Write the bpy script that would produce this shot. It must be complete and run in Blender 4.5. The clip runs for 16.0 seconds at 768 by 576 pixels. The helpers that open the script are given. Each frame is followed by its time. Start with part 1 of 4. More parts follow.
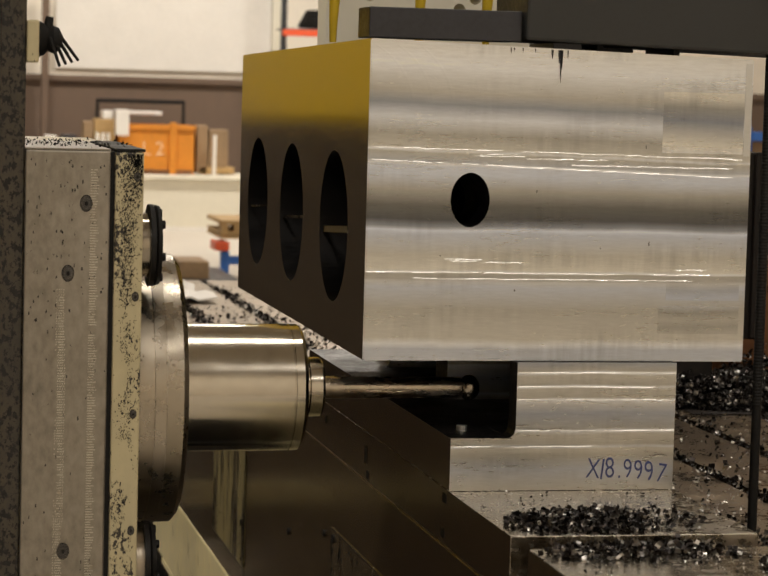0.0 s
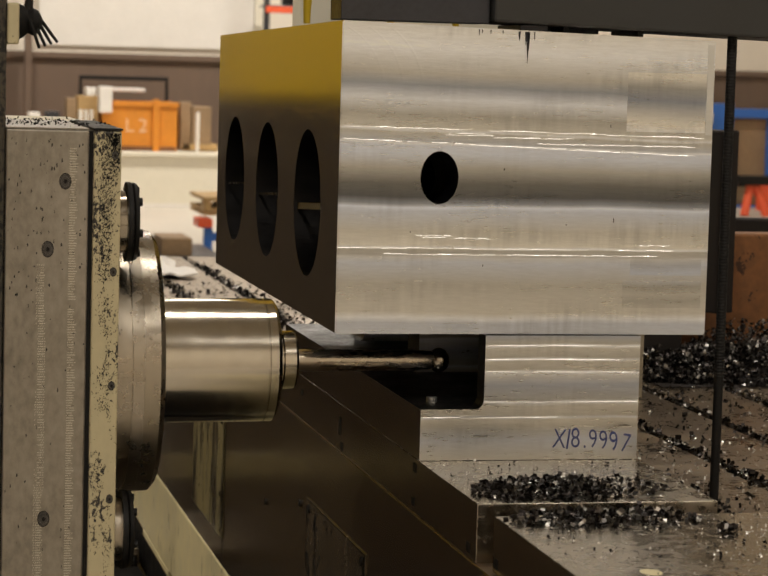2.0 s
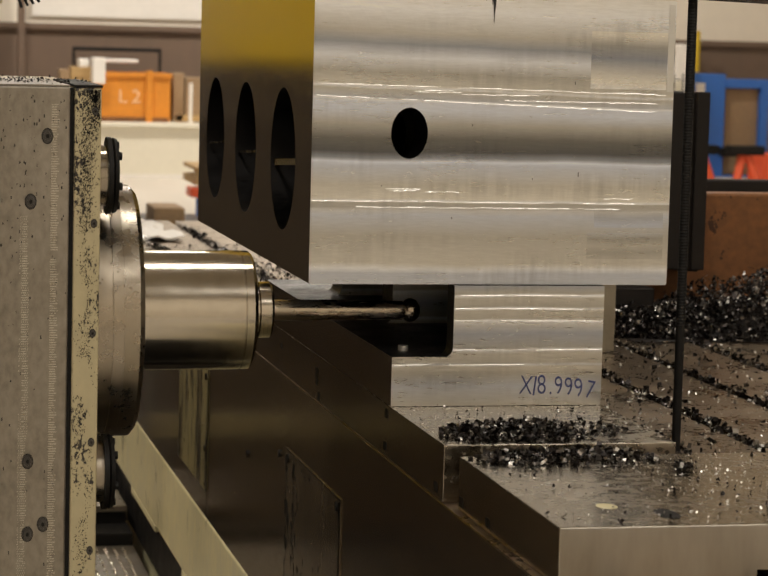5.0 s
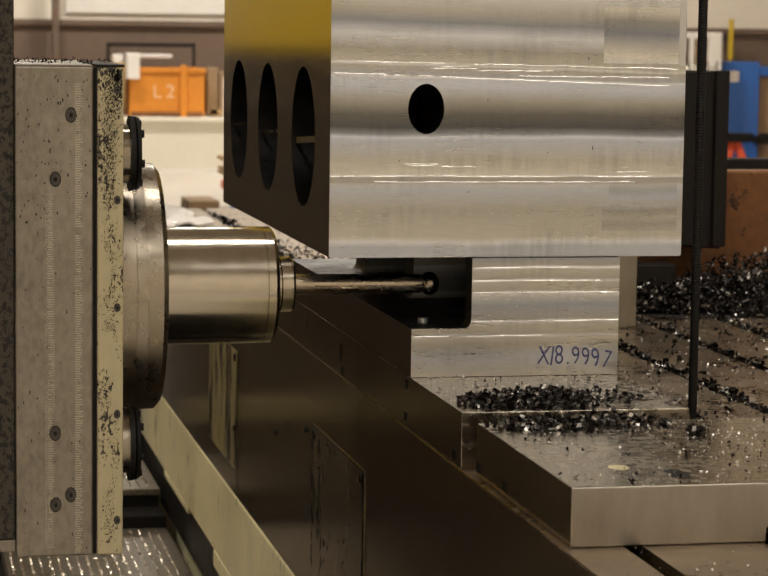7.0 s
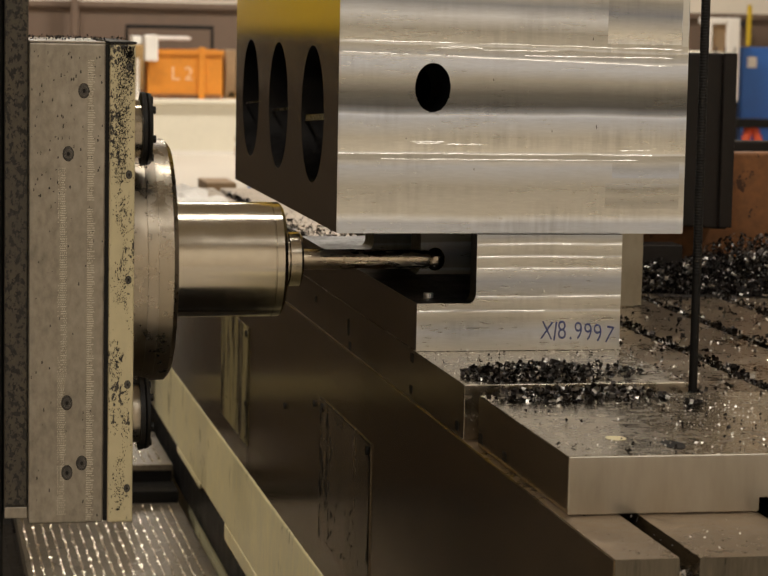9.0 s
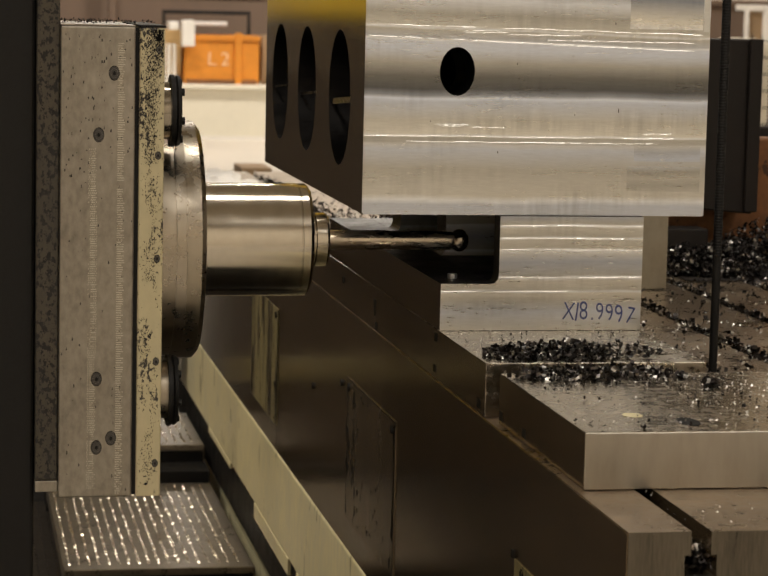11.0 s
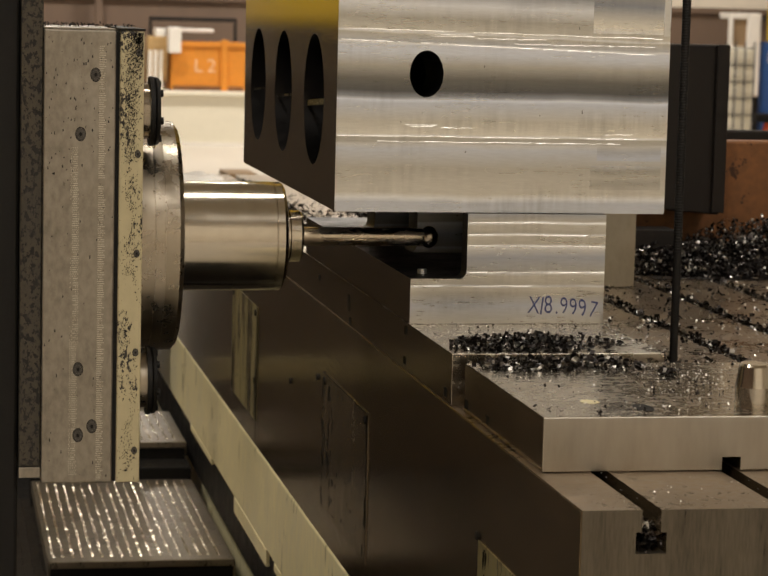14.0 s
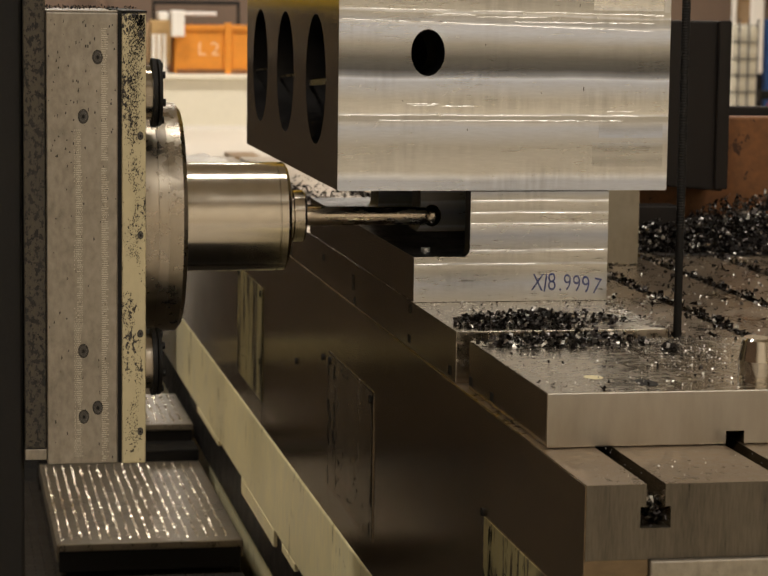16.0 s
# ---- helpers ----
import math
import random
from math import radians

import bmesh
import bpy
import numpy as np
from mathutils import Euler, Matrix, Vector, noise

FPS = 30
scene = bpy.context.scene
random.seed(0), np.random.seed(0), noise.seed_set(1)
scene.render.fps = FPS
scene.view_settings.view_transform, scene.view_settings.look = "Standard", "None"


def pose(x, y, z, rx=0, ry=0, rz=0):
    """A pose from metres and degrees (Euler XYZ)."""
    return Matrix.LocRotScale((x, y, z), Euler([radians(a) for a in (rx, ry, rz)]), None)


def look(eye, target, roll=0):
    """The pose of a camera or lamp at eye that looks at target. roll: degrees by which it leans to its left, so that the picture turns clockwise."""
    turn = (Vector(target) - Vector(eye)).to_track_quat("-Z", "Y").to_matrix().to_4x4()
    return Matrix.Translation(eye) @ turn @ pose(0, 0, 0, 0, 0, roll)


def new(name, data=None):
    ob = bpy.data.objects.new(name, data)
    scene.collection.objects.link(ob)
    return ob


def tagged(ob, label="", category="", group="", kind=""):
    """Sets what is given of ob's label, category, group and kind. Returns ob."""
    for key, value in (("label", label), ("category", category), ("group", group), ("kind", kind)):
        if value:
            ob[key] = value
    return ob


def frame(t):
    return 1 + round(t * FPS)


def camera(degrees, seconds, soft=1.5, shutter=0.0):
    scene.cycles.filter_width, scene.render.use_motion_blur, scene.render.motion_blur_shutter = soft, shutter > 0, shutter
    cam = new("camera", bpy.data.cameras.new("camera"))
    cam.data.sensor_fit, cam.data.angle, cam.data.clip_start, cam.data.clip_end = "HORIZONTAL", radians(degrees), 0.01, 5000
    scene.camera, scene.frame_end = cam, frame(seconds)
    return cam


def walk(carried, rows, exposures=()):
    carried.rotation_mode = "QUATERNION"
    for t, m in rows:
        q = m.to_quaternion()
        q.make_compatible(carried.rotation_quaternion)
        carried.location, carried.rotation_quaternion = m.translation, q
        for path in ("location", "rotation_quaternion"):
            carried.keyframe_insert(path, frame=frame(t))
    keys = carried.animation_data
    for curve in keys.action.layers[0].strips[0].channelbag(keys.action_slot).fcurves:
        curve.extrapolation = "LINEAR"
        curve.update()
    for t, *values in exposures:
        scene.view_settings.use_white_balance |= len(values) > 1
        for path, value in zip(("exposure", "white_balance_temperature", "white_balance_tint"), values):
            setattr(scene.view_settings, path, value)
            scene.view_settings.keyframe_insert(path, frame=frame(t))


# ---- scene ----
cam = camera(18.18, 16.0, soft=1.55)
cam.data.dof.use_dof, cam.data.dof.focus_distance, cam.data.dof.aperture_fstop = True, 2.75, 20.0
PATH = [
    (0, look((-0.5026, -2.4459, 0.2842), (0.0605, 0.1852, 0.0606), 1.582)),
    (0.5, look((-0.5017, -2.4646, 0.2898), (0.0680, 0.1642, 0.0564), 1.537)),
    (1, look((-0.5051, -2.4869, 0.2855), (0.0729, 0.1395, 0.0452), 1.555)),
    (1.5, look((-0.5033, -2.5045, 0.2850), (0.0758, 0.1207, 0.0347), 1.603)),
    (2, look((-0.5042, -2.5183, 0.2891), (0.0764, 0.1068, 0.0398), 1.576)),
    (2.5, look((-0.4995, -2.5279, 0.2877), (0.0797, 0.0973, 0.0368), 1.457)),
    (3, look((-0.5020, -2.5465, 0.2863), (0.0806, 0.0776, 0.0314), 1.458)),
    (3.5, look((-0.5006, -2.5644, 0.2839), (0.0830, 0.0589, 0.0243), 1.416)),
    (4, look((-0.5046, -2.5849, 0.2846), (0.0844, 0.0357, 0.0101), 1.614)),
    (6.5, look((-0.4893, -2.6607, 0.2583), (0.0720, -0.0352, -0.0272), 0.826)),
    (7, look((-0.4898, -2.6762, 0.2581), (0.0546, -0.0473, -0.0296), 0.759)),
    (7.5, look((-0.4889, -2.6860, 0.2579), (0.0422, -0.0551, -0.0356), 1.143)),
    (8, look((-0.4925, -2.7027, 0.2581), (0.0400, -0.0725, -0.0391), 1.409)),
    (8.5, look((-0.4901, -2.7125, 0.2560), (0.0439, -0.0832, -0.0460), 1.503)),
    (9, look((-0.4874, -2.7303, 0.2534), (0.0376, -0.0995, -0.0524), 1.113)),
    (9.5, look((-0.4843, -2.7463, 0.2528), (0.0285, -0.1142, -0.0621), 1.290)),
    (10, look((-0.4854, -2.7651, 0.2524), (0.0149, -0.1308, -0.0648), 1.224)),
    (10.2, look((-0.4850, -2.7709, 0.2567), (0.0013, -0.1347, -0.0661), 1.310)),
    (12.3, look((-0.4810, -2.8134, 0.2416), (0.0025, -0.1763, -0.0778), 1.265)),
    (12.5, look((-0.4814, -2.8285, 0.2472), (0.0042, -0.1922, -0.0754), 0.956)),
    (13, look((-0.4824, -2.8502, 0.2498), (0.0094, -0.2147, -0.0699), 1.019)),
    (13.5, look((-0.4840, -2.8745, 0.2514), (0.0147, -0.2398, -0.0639), 1.205)),
    (14, look((-0.4833, -2.8905, 0.2493), (0.0156, -0.2556, -0.0638), 1.396)),
    (14.5, look((-0.4818, -2.8931, 0.2472), (0.0164, -0.2577, -0.0631), 1.237)),
    (15, look((-0.4833, -2.8997, 0.2492), (0.0140, -0.2651, -0.0690), 1.168)),
    (15.5, look((-0.4806, -2.8986, 0.2480), (0.0106, -0.2637, -0.0778), 0.924)),
    (16, look((-0.4816, -2.8988, 0.2468), (0.0102, -0.2651, -0.0869), 0.757)),
]
walk(cam, PATH, [(0, -1.0), (4, -0.97), (9, -0.92), (13, -0.87), (16, -0.87)])

# ---- world and light ----
world = bpy.data.worlds.new("hall_air")
scene.world = world
world.use_nodes = True
world.node_tree.nodes["Background"].inputs[0].default_value = (1.0, 0.86, 0.66, 1)
world.node_tree.nodes["Background"].inputs[1].default_value = 0.03


def lamp(name, m, sx, sy, watts, colour=(1.0, 0.935, 0.845)):
    d = bpy.data.lights.new(name, "AREA")
    d.shape, d.size, d.size_y, d.energy, d.color = "RECTANGLE", sx, sy, watts, colour
    o = new(name, d)
    o.matrix_world = m
    return tagged(o, "unseen high-bay lamp under the hall ceiling", "lamp", "high-bay lamps")


# No lamp is seen; the 420 W one is added to brighten the saddle.
for lx, ly, w in ((-2.5, -5.5, 370), (2.5, -5.5, 310), (6.0, -5.5, 150), (-3.0, 1.5, 420), (0.7, 0.9, 75), (4.5, 5.0, 160), (2.0, 12.0, 300), (0.5, 20.5, 600), (5.0, 20.5, 670), (9.0, 14.0, 300)):
    lamp("ceiling_lamp", look((lx, ly, 5.2), (lx, ly, 0)), 1.4, 0.5, w)


# ---- materials ----
def mat(name, colour, rough=0.5, metal=0.0, vary=0.25, scale=20.0, stretch=(1, 1, 1), bump=0.1, spots=None, spot_at=0.62, spot_scale=60.0,
        per_object=0.0, rough_vary=0.15, aniso=0.0, dist=0.002, gloss=0.5, cluster=0.0, turn=0.0):
    """A surface with colour changes at two scales, fine relief, and chips or stains of a second colour."""
    m = bpy.data.materials.new(name)
    m.use_nodes = True
    nt = m.node_tree
    N, L = nt.nodes, nt.links
    b = N["Principled BSDF"]
    b.inputs["Metallic"].default_value = metal
    b.inputs["Anisotropic"].default_value = aniso
    b.inputs["Specular IOR Level"].default_value = gloss
    tc = N.new("ShaderNodeTexCoord")
    mp = N.new("ShaderNodeMapping")
    mp.inputs["Scale"].default_value, mp.inputs["Rotation"].default_value = stretch, (0, turn, 0)
    L.new(tc.outputs["Object"], mp.inputs[0])

    def noise_at(s, detail=4.0, r=0.6):
        n = N.new("ShaderNodeTexNoise")
        n.inputs["Scale"].default_value, n.inputs["Detail"].default_value, n.inputs["Roughness"].default_value = s, detail, r
        L.new(mp.outputs[0], n.inputs["Vector"])
        return n
    fine, broad = noise_at(scale * 6), noise_at(scale * 0.5)
    add = N.new("ShaderNodeMath")
    add.operation = "ADD"
    L.new(fine.outputs[0], add.inputs[0]), L.new(broad.outputs[0], add.inputs[1])
    rng = N.new("ShaderNodeMapRange")
    rng.inputs["From Min"].default_value, rng.inputs["From Max"].default_value = 0.7, 1.3
    rng.inputs["To Min"].default_value, rng.inputs["To Max"].default_value = 1 - vary, 1 + vary
    L.new(add.outputs[0], rng.inputs["Value"])
    mul = N.new("ShaderNodeVectorMath")
    mul.operation = "SCALE"
    mul.inputs[0].default_value = colour
    L.new(rng.outputs[0], mul.inputs["Scale"])
    out = mul.outputs[0]
    if per_object:
        oi = N.new("ShaderNodeObjectInfo")
        r2 = N.new("ShaderNodeMapRange")
        r2.inputs["To Min"].default_value, r2.inputs["To Max"].default_value = 1 - per_object, 1 + per_object
        L.new(oi.outputs["Random"], r2.inputs["Value"])
        m2 = N.new("ShaderNodeVectorMath")
        m2.operation = "SCALE"
        L.new(out, m2.inputs[0]), L.new(r2.outputs[0], m2.inputs["Scale"])
        out = m2.outputs[0]
    rr = N.new("ShaderNodeMapRange")
    rr.inputs["From Min"].default_value, rr.inputs["From Max"].default_value = 0.7, 1.3
    rr.inputs["To Min"].default_value, rr.inputs["To Max"].default_value = max(rough - rough_vary, 0.02), min(rough + rough_vary, 1)
    L.new(add.outputs[0], rr.inputs["Value"])
    rough_out = rr.outputs[0]
    if spots:
        sp = noise_at(spot_scale, 5.0, 0.7)
        ramp = N.new("ShaderNodeMapRange")
        ramp.inputs["From Min"].default_value, ramp.inputs["From Max"].default_value = spot_at, spot_at + 0.03
        amount = sp.outputs[0]
        if cluster:
            cl, ma = noise_at(spot_scale * 0.09, 3.0, 0.6), N.new("ShaderNodeMath")
            off = N.new("ShaderNodeMath")
            off.operation, off.inputs[1].default_value = "SUBTRACT", 0.5
            ma.operation, ma.inputs[1].default_value = "MULTIPLY_ADD", cluster
            L.new(cl.outputs[0], off.inputs[0]), L.new(off.outputs[0], ma.inputs[0]), L.new(amount, ma.inputs[2])
            amount = ma.outputs[0]
        L.new(amount, ramp.inputs["Value"])
        mix = N.new("ShaderNodeMix")
        mix.data_type = "RGBA"
        L.new(ramp.outputs[0], mix.inputs["Factor"])
        L.new(out, mix.inputs["A"])
        mix.inputs["B"].default_value = (*spots, 1)
        out = mix.outputs["Result"]
    L.new(out, b.inputs["Base Color"])
    L.new(rough_out, b.inputs["Roughness"])
    if bump:
        bp = N.new("ShaderNodeBump")
        bp.inputs["Strength"].default_value, bp.inputs["Distance"].default_value = bump, dist
        L.new(add.outputs[0], bp.inputs["Height"])
        L.new(bp.outputs[0], b.inputs["Normal"])
    return m


def glow(name, colour, strength):
    m = bpy.data.materials.new(name)
    m.use_nodes = True
    b = m.node_tree.nodes["Principled BSDF"]
    b.inputs["Base Color"].default_value = (*colour, 1)
    b.inputs["Emission Color"].default_value, b.inputs["Emission Strength"].default_value = (*colour, 1), strength
    return m


ALU = mat("milled_aluminium", (0.72, 0.73, 0.73), 0.36, 1.0, 0.06, 6, (0.35, 1, 9), 0.05, rough_vary=0.08, aniso=0.5)
ALU_SIDE = mat("ground_aluminium_side", (0.66, 0.62, 0.55), 0.15, 1.0, 0.08, 8, (1, 0.5, 5), 0.003, rough_vary=0.05)
# Near-black colour stands in for the shade inside bores and pockets.
ALU_SHADED = mat("shade_dark_bore_wall", (0.03, 0.028, 0.027), 0.45, 0.95, 0.1, 40, (1, 1, 1), 0.03)
STEEL = mat("bright_ground_steel", (0.55, 0.505, 0.43), 0.16, 1.0, 0.08, 12, (1, 1, 1), 0.008, rough_vary=0.04)
STEEL_WORN = mat("worn_flange_steel", (0.38, 0.335, 0.27), 0.27, 1.0, 0.10, 8, (1, 1, 1), 0.01)
SHAFT = mat("oiled_dark_steel", (0.62, 0.55, 0.45), 0.30, 1.0, 0.15, 30, (0.2, 1, 1), 0.03)
PLATE = mat("ground_plate_steel", (0.46, 0.41, 0.335), 0.24, 1.0, 0.16, 14, (1, 1, 1), 0.06, spots=(0.2, 0.17, 0.13), spot_at=0.68, spot_scale=260, rough_vary=0.14)
# Colour of the -x faces holds the dark reflections they show.
PLATE_SIDE = mat("reflection_dark_side", (0.155, 0.110, 0.062), 0.17, 0.75, 0.20, 10, (1, 0.5, 2), 0.006, rough_vary=0.05)
PLATE_FRONT = mat("milled_plate_front", (0.40, 0.37, 0.32), 0.42, 1.0, 0.16, 6, (1.6, 1, 0.35), 0.05, spots=(0.24, 0.21, 0.17), spot_at=0.70, spot_scale=40, turn=0.9)
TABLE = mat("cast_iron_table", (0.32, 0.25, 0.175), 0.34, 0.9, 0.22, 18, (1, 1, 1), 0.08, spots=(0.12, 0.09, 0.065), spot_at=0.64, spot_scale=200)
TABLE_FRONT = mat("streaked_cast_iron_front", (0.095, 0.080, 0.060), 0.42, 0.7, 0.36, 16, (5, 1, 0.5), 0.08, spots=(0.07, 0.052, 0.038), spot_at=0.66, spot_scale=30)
DARK = mat("black_oxide_steel", (0.008, 0.007, 0.006), 0.6, 0.0, 0.3, 40, (1, 1, 1), 0.1, gloss=0.25)
GREYBAR = mat("dark_grey_painted_bar", (0.024, 0.024, 0.022), 0.5, 0.0, 0.2, 30, (1, 1, 1), 0.08)
SLATE = mat("dull_slate_steel", (0.045, 0.045, 0.050), 0.45, 0.5, 0.2, 30, (1, 1, 1), 0.06)
CREAM = mat("cream_machine_enamel", (0.78, 0.69, 0.41), 0.4, 0.0, 0.16, 7, (1, 1.6, 0.5), 0.03, spots=(0.40, 0.34, 0.17), spot_at=0.62, spot_scale=7)
CREAM_CHIPPED = mat("chipped_cream_enamel", (0.50, 0.43, 0.26), 0.45, 0.0, 0.1, 12, (1, 1, 0.6), 0.1, spots=(0.025, 0.02, 0.016), spot_at=0.61, spot_scale=230, cluster=0.9)
HEADGREY = mat("scraped_grey_iron", (0.28, 0.25, 0.205), 0.42, 0.75, 0.32, 13, (1.5, 1, 0.9), 0.08, spots=(0.05, 0.045, 0.04), spot_at=0.70, spot_scale=300, cluster=0.5)
ROUGHCAST = mat("mottled_raw_casting", (0.055, 0.045, 0.031), 0.8, 0.0, 0.35, 30, (1, 1, 0.7), 0.3, spots=(0.014, 0.012, 0.009), spot_at=0.51, spot_scale=150)
RUST = mat("rusty_brown_steel", (0.20, 0.085, 0.03), 0.6, 0.3, 0.4, 9, (1, 1, 1), 0.15, spots=(0.07, 0.03, 0.014), spot_at=0.58, spot_scale=22)
BLACKIRON = mat("black_scaled_iron", (0.011, 0.0075, 0.0055), 0.6, 0.0, 0.4, 14, (1, 1, 1), 0.14, gloss=0.3)
# Lower cover's colour is near black to darken its reflection in the table.
TREAD_DARK = mat("dark_mirrored_way_cover", (0.022, 0.018, 0.014), 0.7, 0.0, 0.25, 40, (1, 1, 1), 0.1, gloss=0.12)
# Bumps are coloured brighter than their sheet to stand for glints.
TREAD_BUMP = mat("glint_bright_tread_bumps", (0.70, 0.63, 0.52), 0.24, 1.0, 0.2, 60, (1, 1, 1), 0.05)
TREAD = mat("wet_steel_way_cover", (0.24, 0.205, 0.155), 0.36, 0.7, 0.2, 40, (1, 1, 1), 0.1)


def banded(name, stops, colour=(0.945, 0.962, 0.975), rough=0.33):
    """Milled aluminium whose cutter passes differ in finish; their bright and dark reflections are painted in, given as
    pairs of height and tone.
    """
    m = mat(name, colour, rough, 1.0, 0.09, 7, (1.2, 1, 9), 0.12, rough_vary=0.10, aniso=0.4)
    N, L = m.node_tree.nodes, m.node_tree.links
    b = N["Principled BSDF"]
    src = b.inputs["Base Color"].links[0].from_socket
    tc = N.new("ShaderNodeTexCoord")
    sep = N.new("ShaderNodeSeparateXYZ")
    L.new(tc.outputs["Object"], sep.inputs[0])
    wob = N.new("ShaderNodeTexNoise")
    wob.inputs["Scale"].default_value, wob.inputs["Detail"].default_value = 9, 3
    L.new(tc.outputs["Object"], wob.inputs["Vector"])
    wr = N.new("ShaderNodeMapRange")
    wr.inputs["To Min"].default_value, wr.inputs["To Max"].default_value = -0.004, 0.004
    L.new(wob.outputs[0], wr.inputs["Value"])
    # the upper passes run slightly off level
    up = N.new("ShaderNodeMapRange")
    up.interpolation_type = "SMOOTHSTEP"
    up.inputs["From Min"].default_value, up.inputs["From Max"].default_value, up.inputs["To Max"].default_value = 0.165, 0.215, 0.022
    L.new(sep.outputs["Z"], up.inputs["Value"])
    run = N.new("ShaderNodeMath")
    run.operation = "MULTIPLY_ADD"
    L.new(sep.outputs["X"], run.inputs[0]), L.new(up.outputs[0], run.inputs[1]), L.new(sep.outputs["Z"], run.inputs[2])
    ad = N.new("ShaderNodeMath")
    L.new(run.outputs[0], ad.inputs[0]), L.new(wr.outputs[0], ad.inputs[1])
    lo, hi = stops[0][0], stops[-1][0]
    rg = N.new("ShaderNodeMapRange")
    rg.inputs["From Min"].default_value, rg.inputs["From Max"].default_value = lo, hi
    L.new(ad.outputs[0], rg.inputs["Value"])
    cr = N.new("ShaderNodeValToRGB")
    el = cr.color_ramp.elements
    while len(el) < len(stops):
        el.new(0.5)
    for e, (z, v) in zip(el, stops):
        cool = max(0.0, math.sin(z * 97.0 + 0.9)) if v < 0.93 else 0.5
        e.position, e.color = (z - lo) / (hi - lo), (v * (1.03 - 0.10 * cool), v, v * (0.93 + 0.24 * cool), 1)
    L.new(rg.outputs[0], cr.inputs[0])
    # upright chatter marks, faint
    mp = N.new("ShaderNodeMapping")
    mp.inputs["Scale"].default_value = (38, 1, 5)
    L.new(tc.outputs["Object"], mp.inputs[0])
    ch = N.new("ShaderNodeTexNoise")
    ch.inputs["Scale"].default_value, ch.inputs["Detail"].default_value = 3, 4
    L.new(mp.outputs[0], ch.inputs["Vector"])
    cg = N.new("ShaderNodeMapRange")
    cg.inputs["From Min"].default_value, cg.inputs["From Max"].default_value = 0.3, 0.7
    cg.inputs["To Min"].default_value, cg.inputs["To Max"].default_value = -0.20, 0.07
    L.new(ch.outputs[0], cg.inputs["Value"])
    pm = N.new("ShaderNodeMapping")
    pm.inputs["Scale"].default_value = (3, 1, 11)
    L.new(tc.outputs["Object"], pm.inputs[0])
    pn, pr, pa = N.new("ShaderNodeTexNoise"), N.new("ShaderNodeMapRange"), N.new("ShaderNodeMath")
    pn.inputs["Scale"].default_value, pn.inputs["Detail"].default_value = 2.2, 2
    L.new(pm.outputs[0], pn.inputs["Vector"])
    pr.inputs["From Min"].default_value, pr.inputs["From Max"].default_value = 0.46, 0.66
    L.new(pn.outputs[0], pr.inputs["Value"])
    pa.operation, pa.inputs[2].default_value = "MULTIPLY_ADD", 1.0
    L.new(cg.outputs[0], pa.inputs[0]), L.new(pr.outputs[0], pa.inputs[1])
    m1, m2 = N.new("ShaderNodeVectorMath"), N.new("ShaderNodeVectorMath")
    m1.operation, m2.operation = "MULTIPLY", "SCALE"
    L.new(src, m1.inputs[0]), L.new(cr.outputs[0], m1.inputs[1])
    L.new(m1.outputs[0], m2.inputs[0]), L.new(pa.outputs[0], m2.inputs["Scale"])
    L.new(m2.outputs[0], b.inputs["Base Color"])
    return m


# Tones along the height carry the front's bright lines and dark reflection.
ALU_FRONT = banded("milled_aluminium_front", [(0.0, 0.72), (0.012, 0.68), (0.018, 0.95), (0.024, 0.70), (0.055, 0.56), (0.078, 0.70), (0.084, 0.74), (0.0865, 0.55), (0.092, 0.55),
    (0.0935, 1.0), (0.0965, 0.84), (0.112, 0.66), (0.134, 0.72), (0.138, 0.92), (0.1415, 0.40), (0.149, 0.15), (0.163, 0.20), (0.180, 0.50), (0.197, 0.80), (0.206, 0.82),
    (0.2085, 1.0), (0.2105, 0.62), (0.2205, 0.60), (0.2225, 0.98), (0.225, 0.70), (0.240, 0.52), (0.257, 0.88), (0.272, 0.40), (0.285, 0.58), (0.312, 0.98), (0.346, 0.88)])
ALU_RISER = banded("milled_aluminium_riser", [(-0.138, 0.66), (-0.115, 0.76), (-0.100, 0.68), (-0.093, 0.84), (-0.0905, 1.0), (-0.088, 0.66), (-0.078, 0.74), (-0.0735, 1.0), (-0.071, 0.60),
    (-0.055, 0.54), (-0.046, 0.74), (-0.0405, 1.0), (-0.038, 0.62), (-0.029, 0.68), (-0.0265, 1.0), (-0.024, 0.58), (-0.0145, 0.68), (-0.0115, 1.0), (-0.009, 0.58), (-0.001, 0.5)])
CHIP = mat("curled_metal_chips", (0.5, 0.47, 0.44), 0.36, 1.0, 0.1, 60, (1, 1, 1), 0.0)
N, L = CHIP.node_tree.nodes, CHIP.node_tree.links
geo, ramp = N.new("ShaderNodeNewGeometry"), N.new("ShaderNodeValToRGB")
ramp.color_ramp.elements[0].position, ramp.color_ramp.elements[0].color = 0.68, (0.035, 0.03, 0.028, 1)
ramp.color_ramp.elements[1].position, ramp.color_ramp.elements[1].color = 1.0, (0.62, 0.59, 0.55, 1)
L.new(geo.outputs["Random Per Island"], ramp.inputs[0])
L.new(ramp.outputs[0], N["Principled BSDF"].inputs["Base Color"])
DULL_ALU = mat("dull_brown_aluminium", (0.34, 0.31, 0.25), 0.4, 0.9, 0.16, 12, (1, 1, 0.6), 0.03, spots=(0.15, 0.13, 0.10), spot_at=0.64, spot_scale=40)
